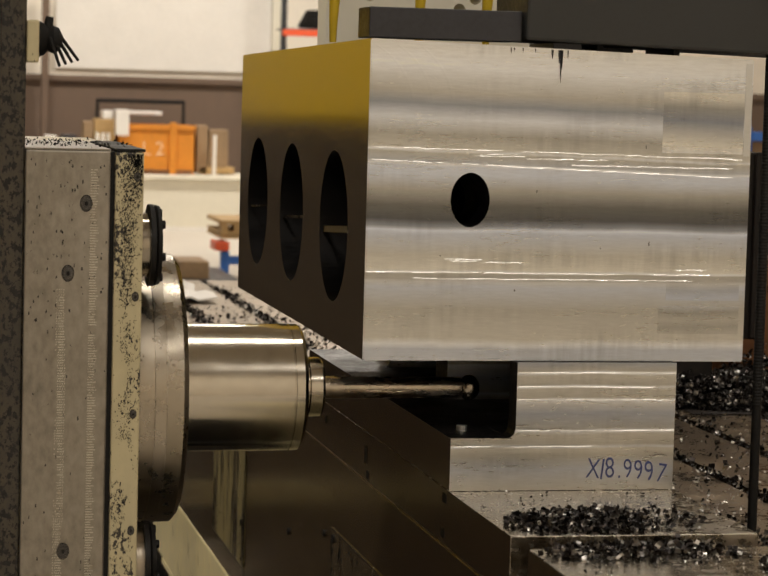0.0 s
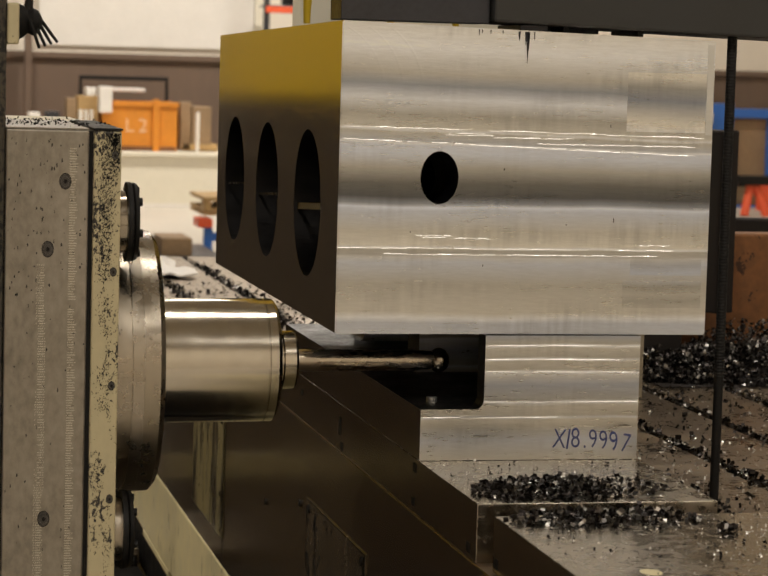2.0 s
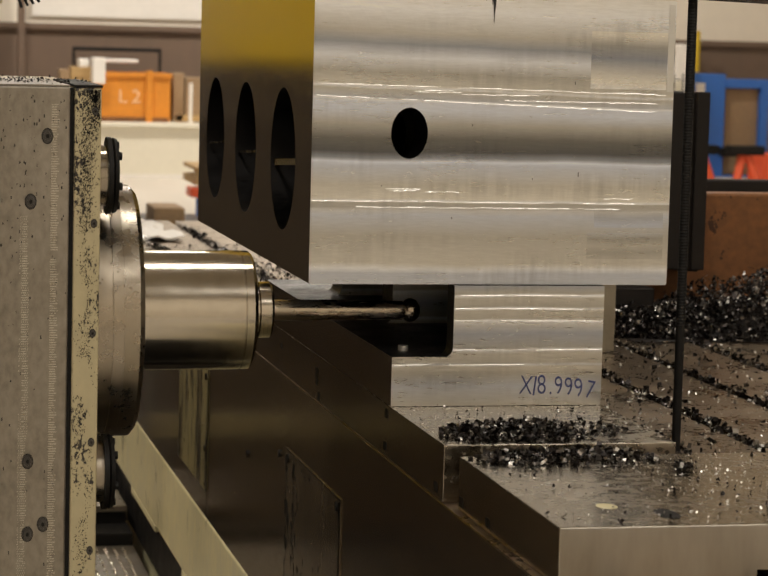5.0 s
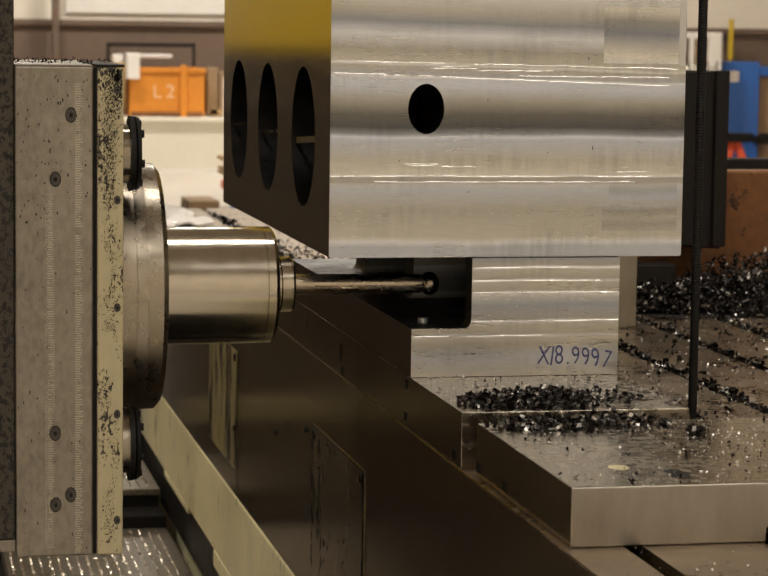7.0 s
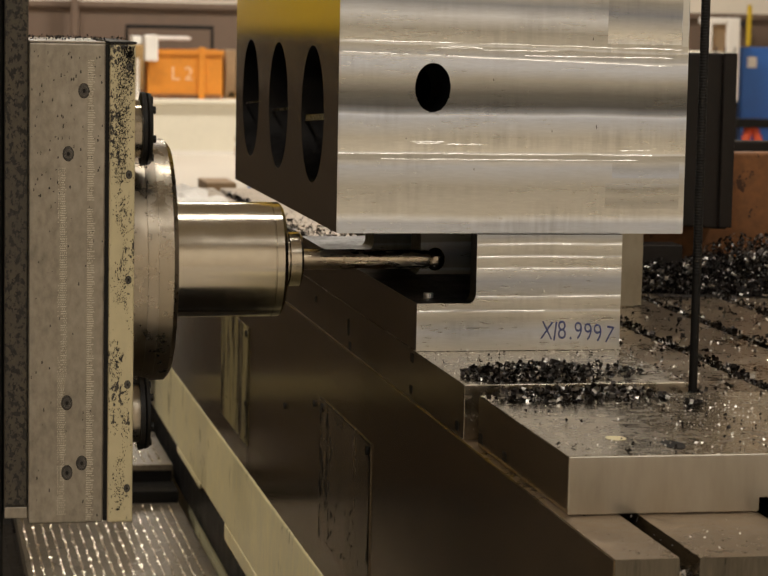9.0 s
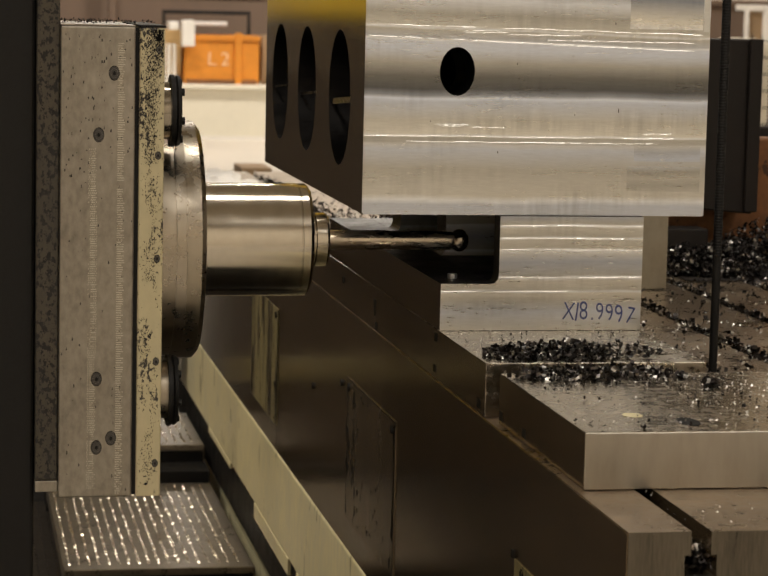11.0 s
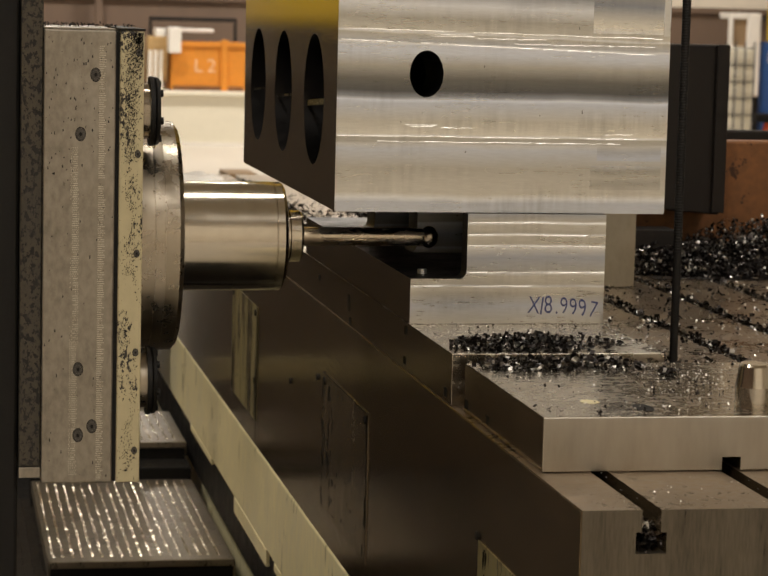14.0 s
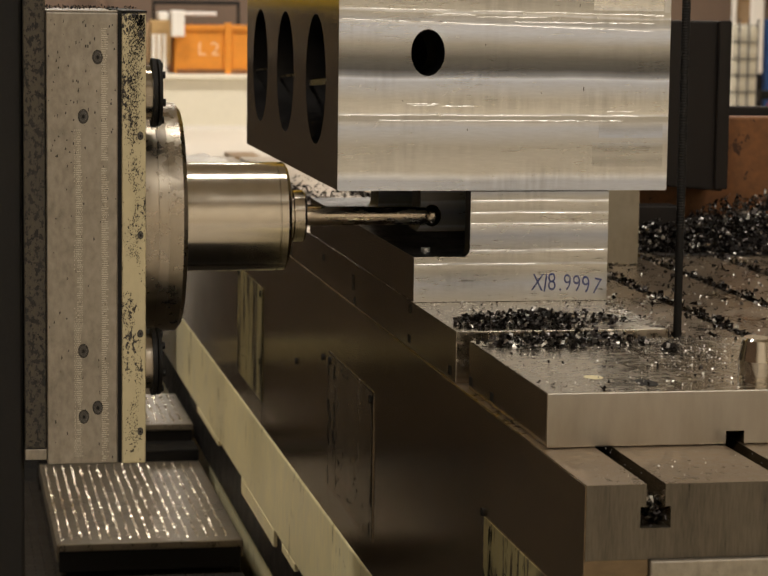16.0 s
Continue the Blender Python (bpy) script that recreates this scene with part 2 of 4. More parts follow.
RIDGE = mat("bright_torn_aluminium", (0.92, 0.91, 0.88), 0.42, 1.0, 0.05, 200, (1, 1, 1), 0.1)
INK = mat("blue_marker_ink", (0.045, 0.065, 0.19), 0.6, 0.0, 0.3, 60, (1, 1, 1), 0.0)
WHITEWALL = mat("warm_white_wall_sheet", (0.80, 0.73, 0.62), 0.7, 0.0, 0.04, 1.2, (1, 1, 1), 0.03)
BROWNWALL = mat("brown_wall_sheet", (0.16, 0.107, 0.075), 0.7, 0.0, 0.12, 1.5, (1, 1, 0.3), 0.05)
CEIL = mat("pale_roof_sheet", (0.50, 0.45, 0.37), 0.7, 0.0, 0.06, 1, (1, 4, 1), 0.03)
FLOOR = mat("pale_concrete_floor", (0.52, 0.47, 0.40), 0.6, 0.0, 0.12, 2, (1, 1, 1), 0.06)
ORANGE = mat("orange_painted_steel", (0.66, 0.24, 0.02), 0.6, 0.0, 0.12, 4, (1, 1, 1), 0.04)
PALEBOX = mat("pale_cream_sheet", (0.78, 0.73, 0.60), 0.5, 0.0, 0.04, 2, (1, 1, 1), 0.02)
BLUE = mat("blue_painted_steel", (0.03, 0.14, 0.50), 0.45, 0.0, 0.1, 5, (1, 1, 1), 0.03)
RED = mat("red_orange_plastic", (0.75, 0.10, 0.03), 0.5, 0.0, 0.08, 5, (1, 1, 1), 0.03)
WOOD = mat("pale_pallet_wood", (0.48, 0.31, 0.13), 0.7, 0.0, 0.25, 8, (1, 6, 6), 0.1)
DEEPBROWN = mat("deep_brown_enamel", (0.034, 0.021, 0.010), 0.5, 0.0, 0.2, 3, (1, 1, 1), 0.03)
YELLOW = mat("yellow_enamel", (0.62, 0.42, 0.02), 0.4, 0.0, 0.12, 9, (1, 1, 1), 0.05, spots=(0.08, 0.06, 0.03), spot_at=0.66, spot_scale=60)
CHALK = mat("faded_chalk", (0.82, 0.52, 0.30), 0.8, 0.0, 0.2, 20, (1, 1, 1), 0.0)
WHITEP = mat("white_plastic", (0.82, 0.78, 0.72), 0.5, 0.0, 0.05, 6, (1, 1, 1), 0.02)
BROWNBOX = mat("brown_cardboard", (0.30, 0.20, 0.11), 0.8, 0.0, 0.2, 6, (1, 1, 1), 0.05)


# ---- mesh helpers ----
def part(name, bm, material, parent=None, label="", smooth=False):
    me = bpy.data.meshes.new(name)
    bm.to_mesh(me)
    bm.free()
    for mm in (material if isinstance(material, (list, tuple)) else (material,)):
        me.materials.append(mm)
    if smooth:
        for p in me.polygons:
            p.use_smooth = True
        me.set_sharp_from_angle(angle=radians(35))
    o = new(name, me)
    if parent is not None:
        o.parent = parent
    if label:
        tagged(o, label)
    return o


def thing(name, label, category, group="", kind="", at=(0, 0, 0)):
    o = new(name)
    o.empty_display_size = 0.02
    o.location = at
    return tagged(o, label, category, group, kind)


def put_box(bm, x0, x1, y0, y1, z0, z1, bevel=0.0, mi=0):
    r = bmesh.ops.create_cube(bm, size=1, matrix=Matrix.Translation(((x0 + x1) / 2, (y0 + y1) / 2, (z0 + z1) / 2)) @ Matrix.Diagonal((x1 - x0, y1 - y0, z1 - z0, 1)))
    vs = r["verts"]
    fs = {f for v in vs for f in v.link_faces}
    for f in fs:
        f.material_index = mi
    if bevel:
        es = list({e for v in vs for e in v.link_edges})
        bmesh.ops.bevel(bm, geom=es, offset=bevel, segments=2, affect="EDGES", profile=0.5)
    return bm


def box(x0, x1, y0, y1, z0, z1, bevel=0.0015):
    return put_box(bmesh.new(), x0, x1, y0, y1, z0, z1, bevel)


def put_rod(bm, a, b, r, r2=None, seg=24, cap=True):
    a, b = Vector(a), Vector(b)
    d = b - a
    m = Matrix.Translation((a + b) / 2) @ d.to_track_quat("Z", "Y").to_matrix().to_4x4()
    bmesh.ops.create_cone(bm, cap_ends=cap, segments=seg, radius1=r, radius2=r if r2 is None else r2, depth=d.length, matrix=m)
    return bm


def rod(a, b, r, r2=None, seg=24):
    return put_rod(bmesh.new(), a, b, r, r2, seg)


def turned(profile, at, seg=64, squash=1.0):
    """A body turned about the x axis through at; profile: pairs of x and radius."""
    bm = bmesh.new()
    rings = []
    for x, r in profile:
        rings.append([bm.verts.new((at[0] + x * squash, at[1] + r * math.cos(2 * math.pi * k / seg), at[2] + r * math.sin(2 * math.pi * k / seg))) for k in range(seg)])
    for p, q in zip(rings, rings[1:]):
        for k in range(seg):
            bm.faces.new((p[k], p[(k + 1) % seg], q[(k + 1) % seg], q[k]))
    bm.faces.new(rings[0][::-1])
    bm.faces.new(rings[-1])
    bmesh.ops.recalc_face_normals(bm, faces=bm.faces)
    return bm


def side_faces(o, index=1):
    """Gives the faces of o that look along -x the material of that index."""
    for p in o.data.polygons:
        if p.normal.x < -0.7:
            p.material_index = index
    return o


def cut(bm, cutters):
    """bm with the solids of cutters taken away."""
    def temp(b):
        me = bpy.data.meshes.new("temp")
        b.to_mesh(me)
        b.free()
        return new("temp", me)
    base = temp(bm)
    tools = [temp(c) for c in cutters]
    for t in tools:
        md = base.modifiers.new("cut", "BOOLEAN")
        md.operation, md.object, md.solver = "DIFFERENCE", t, "EXACT"
    me = bpy.data.meshes.new_from_object(base.evaluated_get(bpy.context.evaluated_depsgraph_get()))
    res = bmesh.new()
    res.from_mesh(me)
    for o in [base, *tools]:
        bpy.data.objects.remove(o)
    return res


# ---- the hall ----
FZ = -1.25
part("floor", box(-9, 12, -9, 27, FZ - 0.1, FZ, 0), FLOOR)
tagged(bpy.data.objects["floor"], "pale worn concrete hall floor", "floor", kind="structure")


def wall(name, x0, x1, y0, y1, z0, z1, material, label):
    return tagged(part(name, box(x0, x1, y0, y1, z0, z1, 0), material), label, "wall", kind="structure")


WB = 0.30
wall("wall_north_base", -9, 12, 25.0, 25.2, FZ, WB, BROWNWALL, "brown sheet-metal base of the hall wall")
wall("wall_north", -9, 12, 25.0, 25.2, WB, 6, WHITEWALL, "warm white upper hall wall")
# Unseen; white to the floor to brighten reflections in the block's front.
wall("wall_south", -9, 12, -9.2, -9, FZ, 6, WHITEWALL, "warm white hall wall")
wall("wall_east", 12, 12.2, -9, 25, FZ, 6, WHITEWALL, "warm white hall wall")
wall("wall_west", -9.2, -9, -9, 25, FZ, 6, BROWNWALL, "brown hall wall")
tagged(part("ceiling", box(-9.2, 12.2, -9.2, 25.2, 6, 6.2, 0), CEIL), "pale sheet-metal hall ceiling", "ceiling", kind="structure")
tagged(part("trim", box(-9, 12, 24.93, 25.0, WB - 0.03, WB + 0.04, 0.01), BROWNWALL), "brown ledge along the hall wall", "trim", kind="structure")

# ---- machine table with T-slots ----
TX, TZ = 0.0945, -0.198
COVER = mat("oil_streaked_cover", (0.17, 0.128, 0.078), 0.22, 0.65, 0.2, 12, (1, 3, 0.5), 0.012, spots=(0.05, 0.040, 0.028), spot_at=0.58, spot_scale=9, rough_vary=0.07)
COVER_PALE = mat("stained_cream_cover", (0.34, 0.29, 0.14), 0.36, 0.35, 0.25, 10, (1, 3, 0.5), 0.02, spots=(0.06, 0.046, 0.028), spot_at=0.51, spot_scale=9)
table = thing("machine_table", "long cast-iron machine table with chip-filled T-slots", "machine table")
SLOTS = [0.160 + 0.1325 * k for k in range(9)]
TX1, TY0, TY1, TB = 1.36, -0.83, 3.4, -0.268
prev = TX
for k, sx in enumerate(SLOTS + [None]):
    x1 = sx - 0.009 if sx else TX1
    bm = bmesh.new()
    put_box(bm, prev, x1, TY0, TY1, -0.219, TZ, 0.0)
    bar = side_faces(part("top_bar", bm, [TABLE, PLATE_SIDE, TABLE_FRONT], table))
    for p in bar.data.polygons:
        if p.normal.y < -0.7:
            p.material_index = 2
    if sx:
        prev = sx + 0.009
prev = TX
for k, sx in enumerate(SLOTS + [None]):
    x1 = sx - 0.0145 if sx else TX1
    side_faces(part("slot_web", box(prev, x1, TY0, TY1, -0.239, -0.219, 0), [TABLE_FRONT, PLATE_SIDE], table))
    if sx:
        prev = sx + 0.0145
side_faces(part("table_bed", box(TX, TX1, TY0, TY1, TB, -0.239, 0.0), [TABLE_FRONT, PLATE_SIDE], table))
part("front_strip", box(TX + 0.0605, TX1, TY0 - 0.006, TY0 + 0.2, TB - 0.3, TB - 0.0005, 0.002), HEADGREY, table)
part("side_sheet", box(TX - 0.0012, TX - 0.0001, TY0 + 0.001, TY1, TB - 0.0003, TZ - 0.0012, 0.0), PLATE_SIDE, table)
part("side_skirt", box(TX - 0.0012, TX + 0.06, TY0 + 0.0005, TY1, -0.545, TB - 0.0003, 0.0), PLATE_SIDE, table, "reflective table side, coloured as dark as its reflections")
part("inner_body", box(TX + 0.0605, TX1 - 0.01, TY0 + 0.21, TY1 - 0.01, -0.545, TB - 0.001, 0), DARK, table)
for y0, y1 in ((0.24, 0.622), (1.37, 1.73)):
    pn = part("access_cover", box(TX - 0.0026, TX - 0.0013, y0, y1, -0.50, -0.293, 0.0), COVER_PALE if y0 > 1 else COVER, table, "screwed cover plate with worn oily paint")
    for yy in (y0 + 0.02, y1 - 0.02):
        part("screw", rod((TX - 0.0020, yy, -0.305), (TX - 0.0050, yy, -0.305), 0.006, seg=12), DARK, pn)


def grime(parent, y0, y1, z0, z1, n, x=TX - 0.0028):
    """Ragged upright oil crusts along a cover's edges, thickest at its two sides."""
    bm = bmesh.new()
    for _ in range(n):
        side = random.random()
        if side < 0.42:
            y = y1 - abs(random.gauss(0, 0.035)) * (y1 - y0) / 0.37
        elif side < 0.78:
            y = y0 + abs(random.gauss(0, 0.012))
        else:
            y = random.uniform(y0, y1)
        z, h, w = random.uniform(z0, z1), random.uniform(0.003, 0.022) * (0.5 if 0.78 < side else 1), random.uniform(0.0008, 0.0045)
        if not y0 < y < y1 or noise.noise((y * 40, 1.3, z * 9)) < -0.18:
            continue
        h = min(h, z - z0)
        bm.faces.new([bm.verts.new((x, y + p * w, z - q * h)) for p, q in ((-0.6, 0), (0.4, 0.05), (1, 0.35), (0.5, 0.8), (0.1, 1), (-0.5, 0.7), (-0.9, 0.3))])
    return tagged(part("oil_crust", bm, DARK, parent, "ragged black oil crust"), kind="stuff")


bm = bmesh.new()
put_box(bm, TX - 0.0030, TX - 0.0027, 0.2395, 0.2425, -0.50, -0.293)
put_box(bm, TX - 0.0030, TX - 0.0027, 0.2430, 0.622, -0.2945, -0.293)
part("cover_joint", bm, DARK, table, "black joint round the cover")
part("cover_joint", box(TX - 0.0030, TX - 0.0027, 1.366, 1.371, -0.55 + 0.008, -0.293, 0), DARK, table, "black joint round the cover")
grime(table, 0.243, 0.622, -0.495, -0.296, 420)
grime(table, 1.372, 1.73, -0.495, -0.40, 110)

# ---- saddle below, way covers ----
saddle = thing("machine_saddle", "cream enamelled machine saddle under the table", "machine bed")
bm = box(0.0918, 0.5, -1.4, 4.4, -0.70, -0.5455, 0.004)
part("saddle_side", bm, CREAM, saddle)
for y0, y1, drop in ((2.05, 2.47, 0.012), (1.20, 1.66, 0.030), (0.95, 1.10, 0.014), (0.30, 0.72, 0.022), (-0.5, 0.1, 0.016)):
    part("saddle_tab", box(0.0921, 0.099, y0, y1, -0.70 - drop, -0.7003, 0.001), CREAM, saddle)
part("saddle_lip", box(0.1, 0.5, -1.4, 4.4, -0.80, -0.7005, 0.003), DARK, saddle)
part("saddle_foot", box(0.12, 1.3, -1.3, 4.3, FZ, -0.8005, 0), CREAM, saddle)

# ---- fixture plates ----
low = thing("fixture_plate", "long ground steel plate under the riser block", "fixture plate")
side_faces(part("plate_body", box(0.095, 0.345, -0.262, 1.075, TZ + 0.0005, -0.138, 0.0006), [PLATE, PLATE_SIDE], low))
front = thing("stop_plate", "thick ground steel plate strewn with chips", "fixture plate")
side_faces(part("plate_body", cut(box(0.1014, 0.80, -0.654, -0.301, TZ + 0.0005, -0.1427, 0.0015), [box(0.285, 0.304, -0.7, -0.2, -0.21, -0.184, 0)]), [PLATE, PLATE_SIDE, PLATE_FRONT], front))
for p in front.children[0].data.polygons:
    if p.normal.y < -0.7:
        p.material_index = 2

# ---- riser ----
riser = thing("riser_block", "L-shaped milled aluminium riser with blue marker writing", "riser block")


def step_profile():
    """The riser's L outline, with a rounded inner corner, drawn out along y."""
    pts = [(0.0955, -0.1375), (0.3426, -0.1375), (0.3426, -0.0005), (0.166, -0.0005), (0.166, -0.070)]
    pts += [(0.1575 + 0.0085 * math.cos(a), -0.070 + 0.0115 * -math.sin(a)) for a in (0.4, 0.8, 1.2, 1.57)]
    pts += [(0.0955, -0.0815)]
    bm = bmesh.new()
    f = bm.faces.new([bm.verts.new((x, -0.0083, z)) for x, z in pts])
    r = bmesh.ops.extrude_face_region(bm, geom=[f])
    bmesh.ops.translate(bm, verts=[v for v in r["geom"] if isinstance(v, bmesh.types.BMVert)], vec=(0, 0.843, 0))
    bmesh.ops.recalc_face_normals(bm, faces=bm.faces)
    return bm


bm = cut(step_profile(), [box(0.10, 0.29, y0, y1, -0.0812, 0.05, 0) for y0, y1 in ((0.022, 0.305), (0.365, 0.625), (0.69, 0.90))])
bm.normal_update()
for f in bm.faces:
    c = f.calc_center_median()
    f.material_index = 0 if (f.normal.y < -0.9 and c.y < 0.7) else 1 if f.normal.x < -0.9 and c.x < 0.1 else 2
part("riser_body", bm, [ALU_RISER, PLATE_SIDE, ALU_SHADED], riser)
# Small bright cylinder stands in for a glint on the step.
part("dowel_pin", rod((0.122, 0.052, -0.0815), (0.122, 0.052, -0.076), 0.006, seg=16), ALU, riser)
rear = thing("rear_riser_block", "plain milled aluminium riser standing on the table", "riser block")
part("riser_body", box(0.43, 0.649, 0.882, 0.96, TZ + 0.0005, -0.001, 0.0015), DULL_ALU, rear)

# marker writing on the riser
pen_x = 0.2455
for ch, dx, dz, sz, rot in (("X", -0.001, -0.1240, 0.031, -4), ("1", 0.0105, -0.1255, 0.033, -7), ("8", 0.0205, -0.1245, 0.032, 2), (".", 0.0345, -0.1250, 0.030, 0),
                            ("9", 0.0415, -0.1250, 0.030, 4), ("9", 0.0540, -0.1265, 0.030, 6), ("9", 0.0662, -0.1285, 0.031, 8), ("7", 0.0770, -0.1285, 0.030, -10)):
    cu = bpy.data.curves.new("marking", "FONT")
    cu.body, cu.size, cu.extrude, cu.offset = ch, sz, 0.00015, -0.00022
    tmp = new("temp", cu)
    me = bpy.data.meshes.new_from_object(tmp.evaluated_get(bpy.context.evaluated_depsgraph_get()))
    bpy.data.objects.remove(tmp)
    bm = bmesh.new()
    bm.from_mesh(me)
    bmesh.ops.transform(bm, matrix=pose(pen_x + dx, -0.0086, dz, 90, 0, 0) @ pose(0, 0, 0, 0, 0, rot) @ Matrix.Diagonal((0.72, 1, 1, 1)), verts=bm.verts)
    part("marking", bm, INK, riser, "blue marker character")

# ---- workpiece ----
work = thing("aluminium_workpiece", "large milled aluminium block with three round bores", "workpiece")
W, D = 0.42, 0.885
bm = bmesh.new()
co = [(0, 0, 0), (W, 0, 0), (W, D, 0), (0, D, 0), (0, 0, 0.336), (W, 0, 0.3255), (W, D, 0.32), (0, D, 0.3255)]
vs = [bm.verts.new(c) for c in co]
for f in ((0, 1, 5, 4), (1, 2, 6, 5), (2, 3, 7, 6), (3, 0, 4, 7), (4, 5, 6, 7), (3, 2, 1, 0)):
    bm.faces.new([vs[i] for i in f])
bmesh.ops.bevel(bm, geom=bm.edges[:], offset=0.0012, segments=2, affect="EDGES")
BORES = (0.1835, 0.4611, 0.7262)
cutters = [rod((-0.1, y, 0.130), (0.405, y, 0.130), 0.084, seg=96) for y in BORES]
oval = rod((0, -0.05, 0), (0, 0.30, 0), 0.0286, seg=64)
bmesh.ops.transform(oval, matrix=Matrix.Translation((0.1108, 0, 0.170)) @ Matrix.Diagonal((0.738, 1, 1, 1)), verts=oval.verts)
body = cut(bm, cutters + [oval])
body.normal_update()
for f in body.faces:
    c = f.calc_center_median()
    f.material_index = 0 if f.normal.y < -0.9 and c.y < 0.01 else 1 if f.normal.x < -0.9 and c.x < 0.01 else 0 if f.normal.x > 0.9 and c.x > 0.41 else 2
part("workpiece_body", body, [ALU_FRONT, ALU_SIDE, ALU_SHADED], work)
# Strip of slanted bars across each bore's mouth, tallest in the first.
for y, hgt, n in zip(BORES, (0.0078, 0.0034, 0.0024), (15, 40, 40)):
    bm = bmesh.new()
    for k in range(n):
        ya, sl = y - 0.0825 + 0.165 * k / n, 0.165 / n
        za = 0.1225 - (ya - y) * 0.056
        v = [bm.verts.new(c) for c in ((0.004, ya, za), (0.004, ya + sl * 0.32, za), (0.004, ya - sl * 0.63, za + hgt), (0.004, ya - sl * 0.95, za + hgt), (0.0043, ya, za), (0.0043, ya + sl * 0.32, za), (0.0043, ya - sl * 0.63, za + hgt), (0.0043, ya - sl * 0.95, za + hgt))]
        for f in ((0, 1, 2, 3), (7, 6, 5, 4), (0, 4, 5, 1), (3, 2, 6, 7), (0, 3, 7, 4), (1, 5, 6, 2)):
            bm.faces.new([v[i] for i in f])
    part("thread_insert", bm, RIDGE if n < 30 else STEEL_WORN, work, "bright hatched strip across the bore" if n < 30 else "dull hatched strip across the bore")
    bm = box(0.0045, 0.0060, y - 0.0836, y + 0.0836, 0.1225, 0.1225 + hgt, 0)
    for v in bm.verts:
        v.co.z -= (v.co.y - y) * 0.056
    part("thread_backing", bm, ALU_SHADED, work)

# ---- clamp over the workpiece ----
shim = thing("clamp_plate", "dull slate-grey steel plate on top of the workpiece", "clamp plate")
part("plate_body", box(-0.002, 0.1615, 0.001, 0.06, 0.3368, 0.3685, 0.001), SLATE, shim)
beam = thing("clamp_beam", "heavy dark grey painted clamping beam", "clamp beam")
bm = box(0.1635, 0.75, -0.012, 0.12, 0.3390, 0.47, 0.003)
for v in bm.verts:
    v.co.z -= 0.028 * (v.co.x - 0.1635)
part("beam_body", bm, GREYBAR, beam)
for x0, x1, mm in ((0.197, 0.228, SLATE), (0.245, 0.252, DARK), (0.33, 0.337, DARK)):
    part("spacer", box(x0, x1, 0.004, 0.10, 0.3275, 0.3388 - 0.028 * (x1 - 0.1635), 0.0006), mm, beam)
part("spacer_bar", box(0.22, 0.30, 0.05, 0.11, 0.330, 0.3348, 0.0006), SLATE, beam)
stud = thing("threaded_stud", "long black threaded stud rod standing on the table", "threaded rod")
part("rod_core", rod((0.443, 0.012, TZ), (0.443, 0.012, 0.52), 0.0052, seg=20), DARK, stud)
bm = bmesh.new()
z = -0.05
while z < 0.36:
    put_rod(bm, (0.443, 0.012, z), (0.443, 0.012, z + 0.0016), 0.0052, 0.0057, 16, False)
    put_rod(bm, (0.443, 0.012, z + 0.0016), (0.443, 0.012, z + 0.0032), 0.0057, 0.0052, 16, False)
    z += 0.0035
part("thread", bm, DARK, stud)

# ---- spindle head ----
HO, HK = (-0.021, -0.0889, 0.0149), 0.957  # where the slide stands, and its size
AX, AZ = 0.17, -0.055
head = thing("spindle_head", "worn cream and grey boring-mill spindle head", "spindle head", at=HO)
part("head_casting", box(-0.3522, -0.2315, 0.012, 0.62, -0.346, 0.2085, 0.003), CREAM_CHIPPED, head)
part("guide_plate", box(-0.352, -0.2655, 0.0, 0.0118, -0.346, 0.210, 0.002), HEADGREY, head, "scraped grey iron guide plate")
part("cover_strip", box(-0.2605, -0.2312, 0.0005, 0.0117, -0.346, 0.2095, 0.002), CREAM_CHIPPED, head, "chipped cream cover strip")
part("flange", turned([(0, 0.12), (0, 0.149), (0.012, 0.15), (0.0125, 0.1485), (0.030, 0.148), (0.036, 0.141), (0.036, 0.1)], (-0.212, AX, AZ), 96), STEEL_WORN, head, "worn steel spindle flange", True)
part("quill", turned([(0, 0.071), (0.128, 0.071), (0.1285, 0.0702), (0.1295, 0.0702), (0.130, 0.071), (0.139, 0.071), (0.142, 0.0685), (0.1435, 0.066), (0.1435, 0.03)], (-0.178, AX, AZ), 96), STEEL, head, "bright ground steel quill", True)
part("flange_boss", rod((-0.232, AX, AZ), (-0.21, AX, AZ), 0.146, seg=96), STEEL_WORN, head, "", True)
tip = thing("touch_probe", "long touch probe clamped in the spindle", "touch probe", at=HO)
part("collar", turned([(0, 0.042), (0.004, 0.042), (0.005, 0.030), (0.008, 0.030), (0.009, 0.034), (0.022, 0.034), (0.025, 0.031), (0.025, 0.012)], (-0.0345, AX, AZ), 64), STEEL, tip, "", True)
part("shaft", turned([(0, 0.0135), (0.004, 0.0125), (0.160, 0.012), (0.164, 0.0105), (0.168, 0.006)], (-0.0097, AX, AZ), 32), SHAFT, tip, "oiled steel probe shaft", True)
bm = bmesh.new()
bmesh.ops.create_uvsphere(bm, u_segments=32, v_segments=20, radius=0.0145, matrix=Matrix.Translation((0.162, AX, AZ)) @ Matrix.Diagonal((0.85, 1, 1, 1)))
part("ball", bm, STEEL_WORN, tip, "", True)
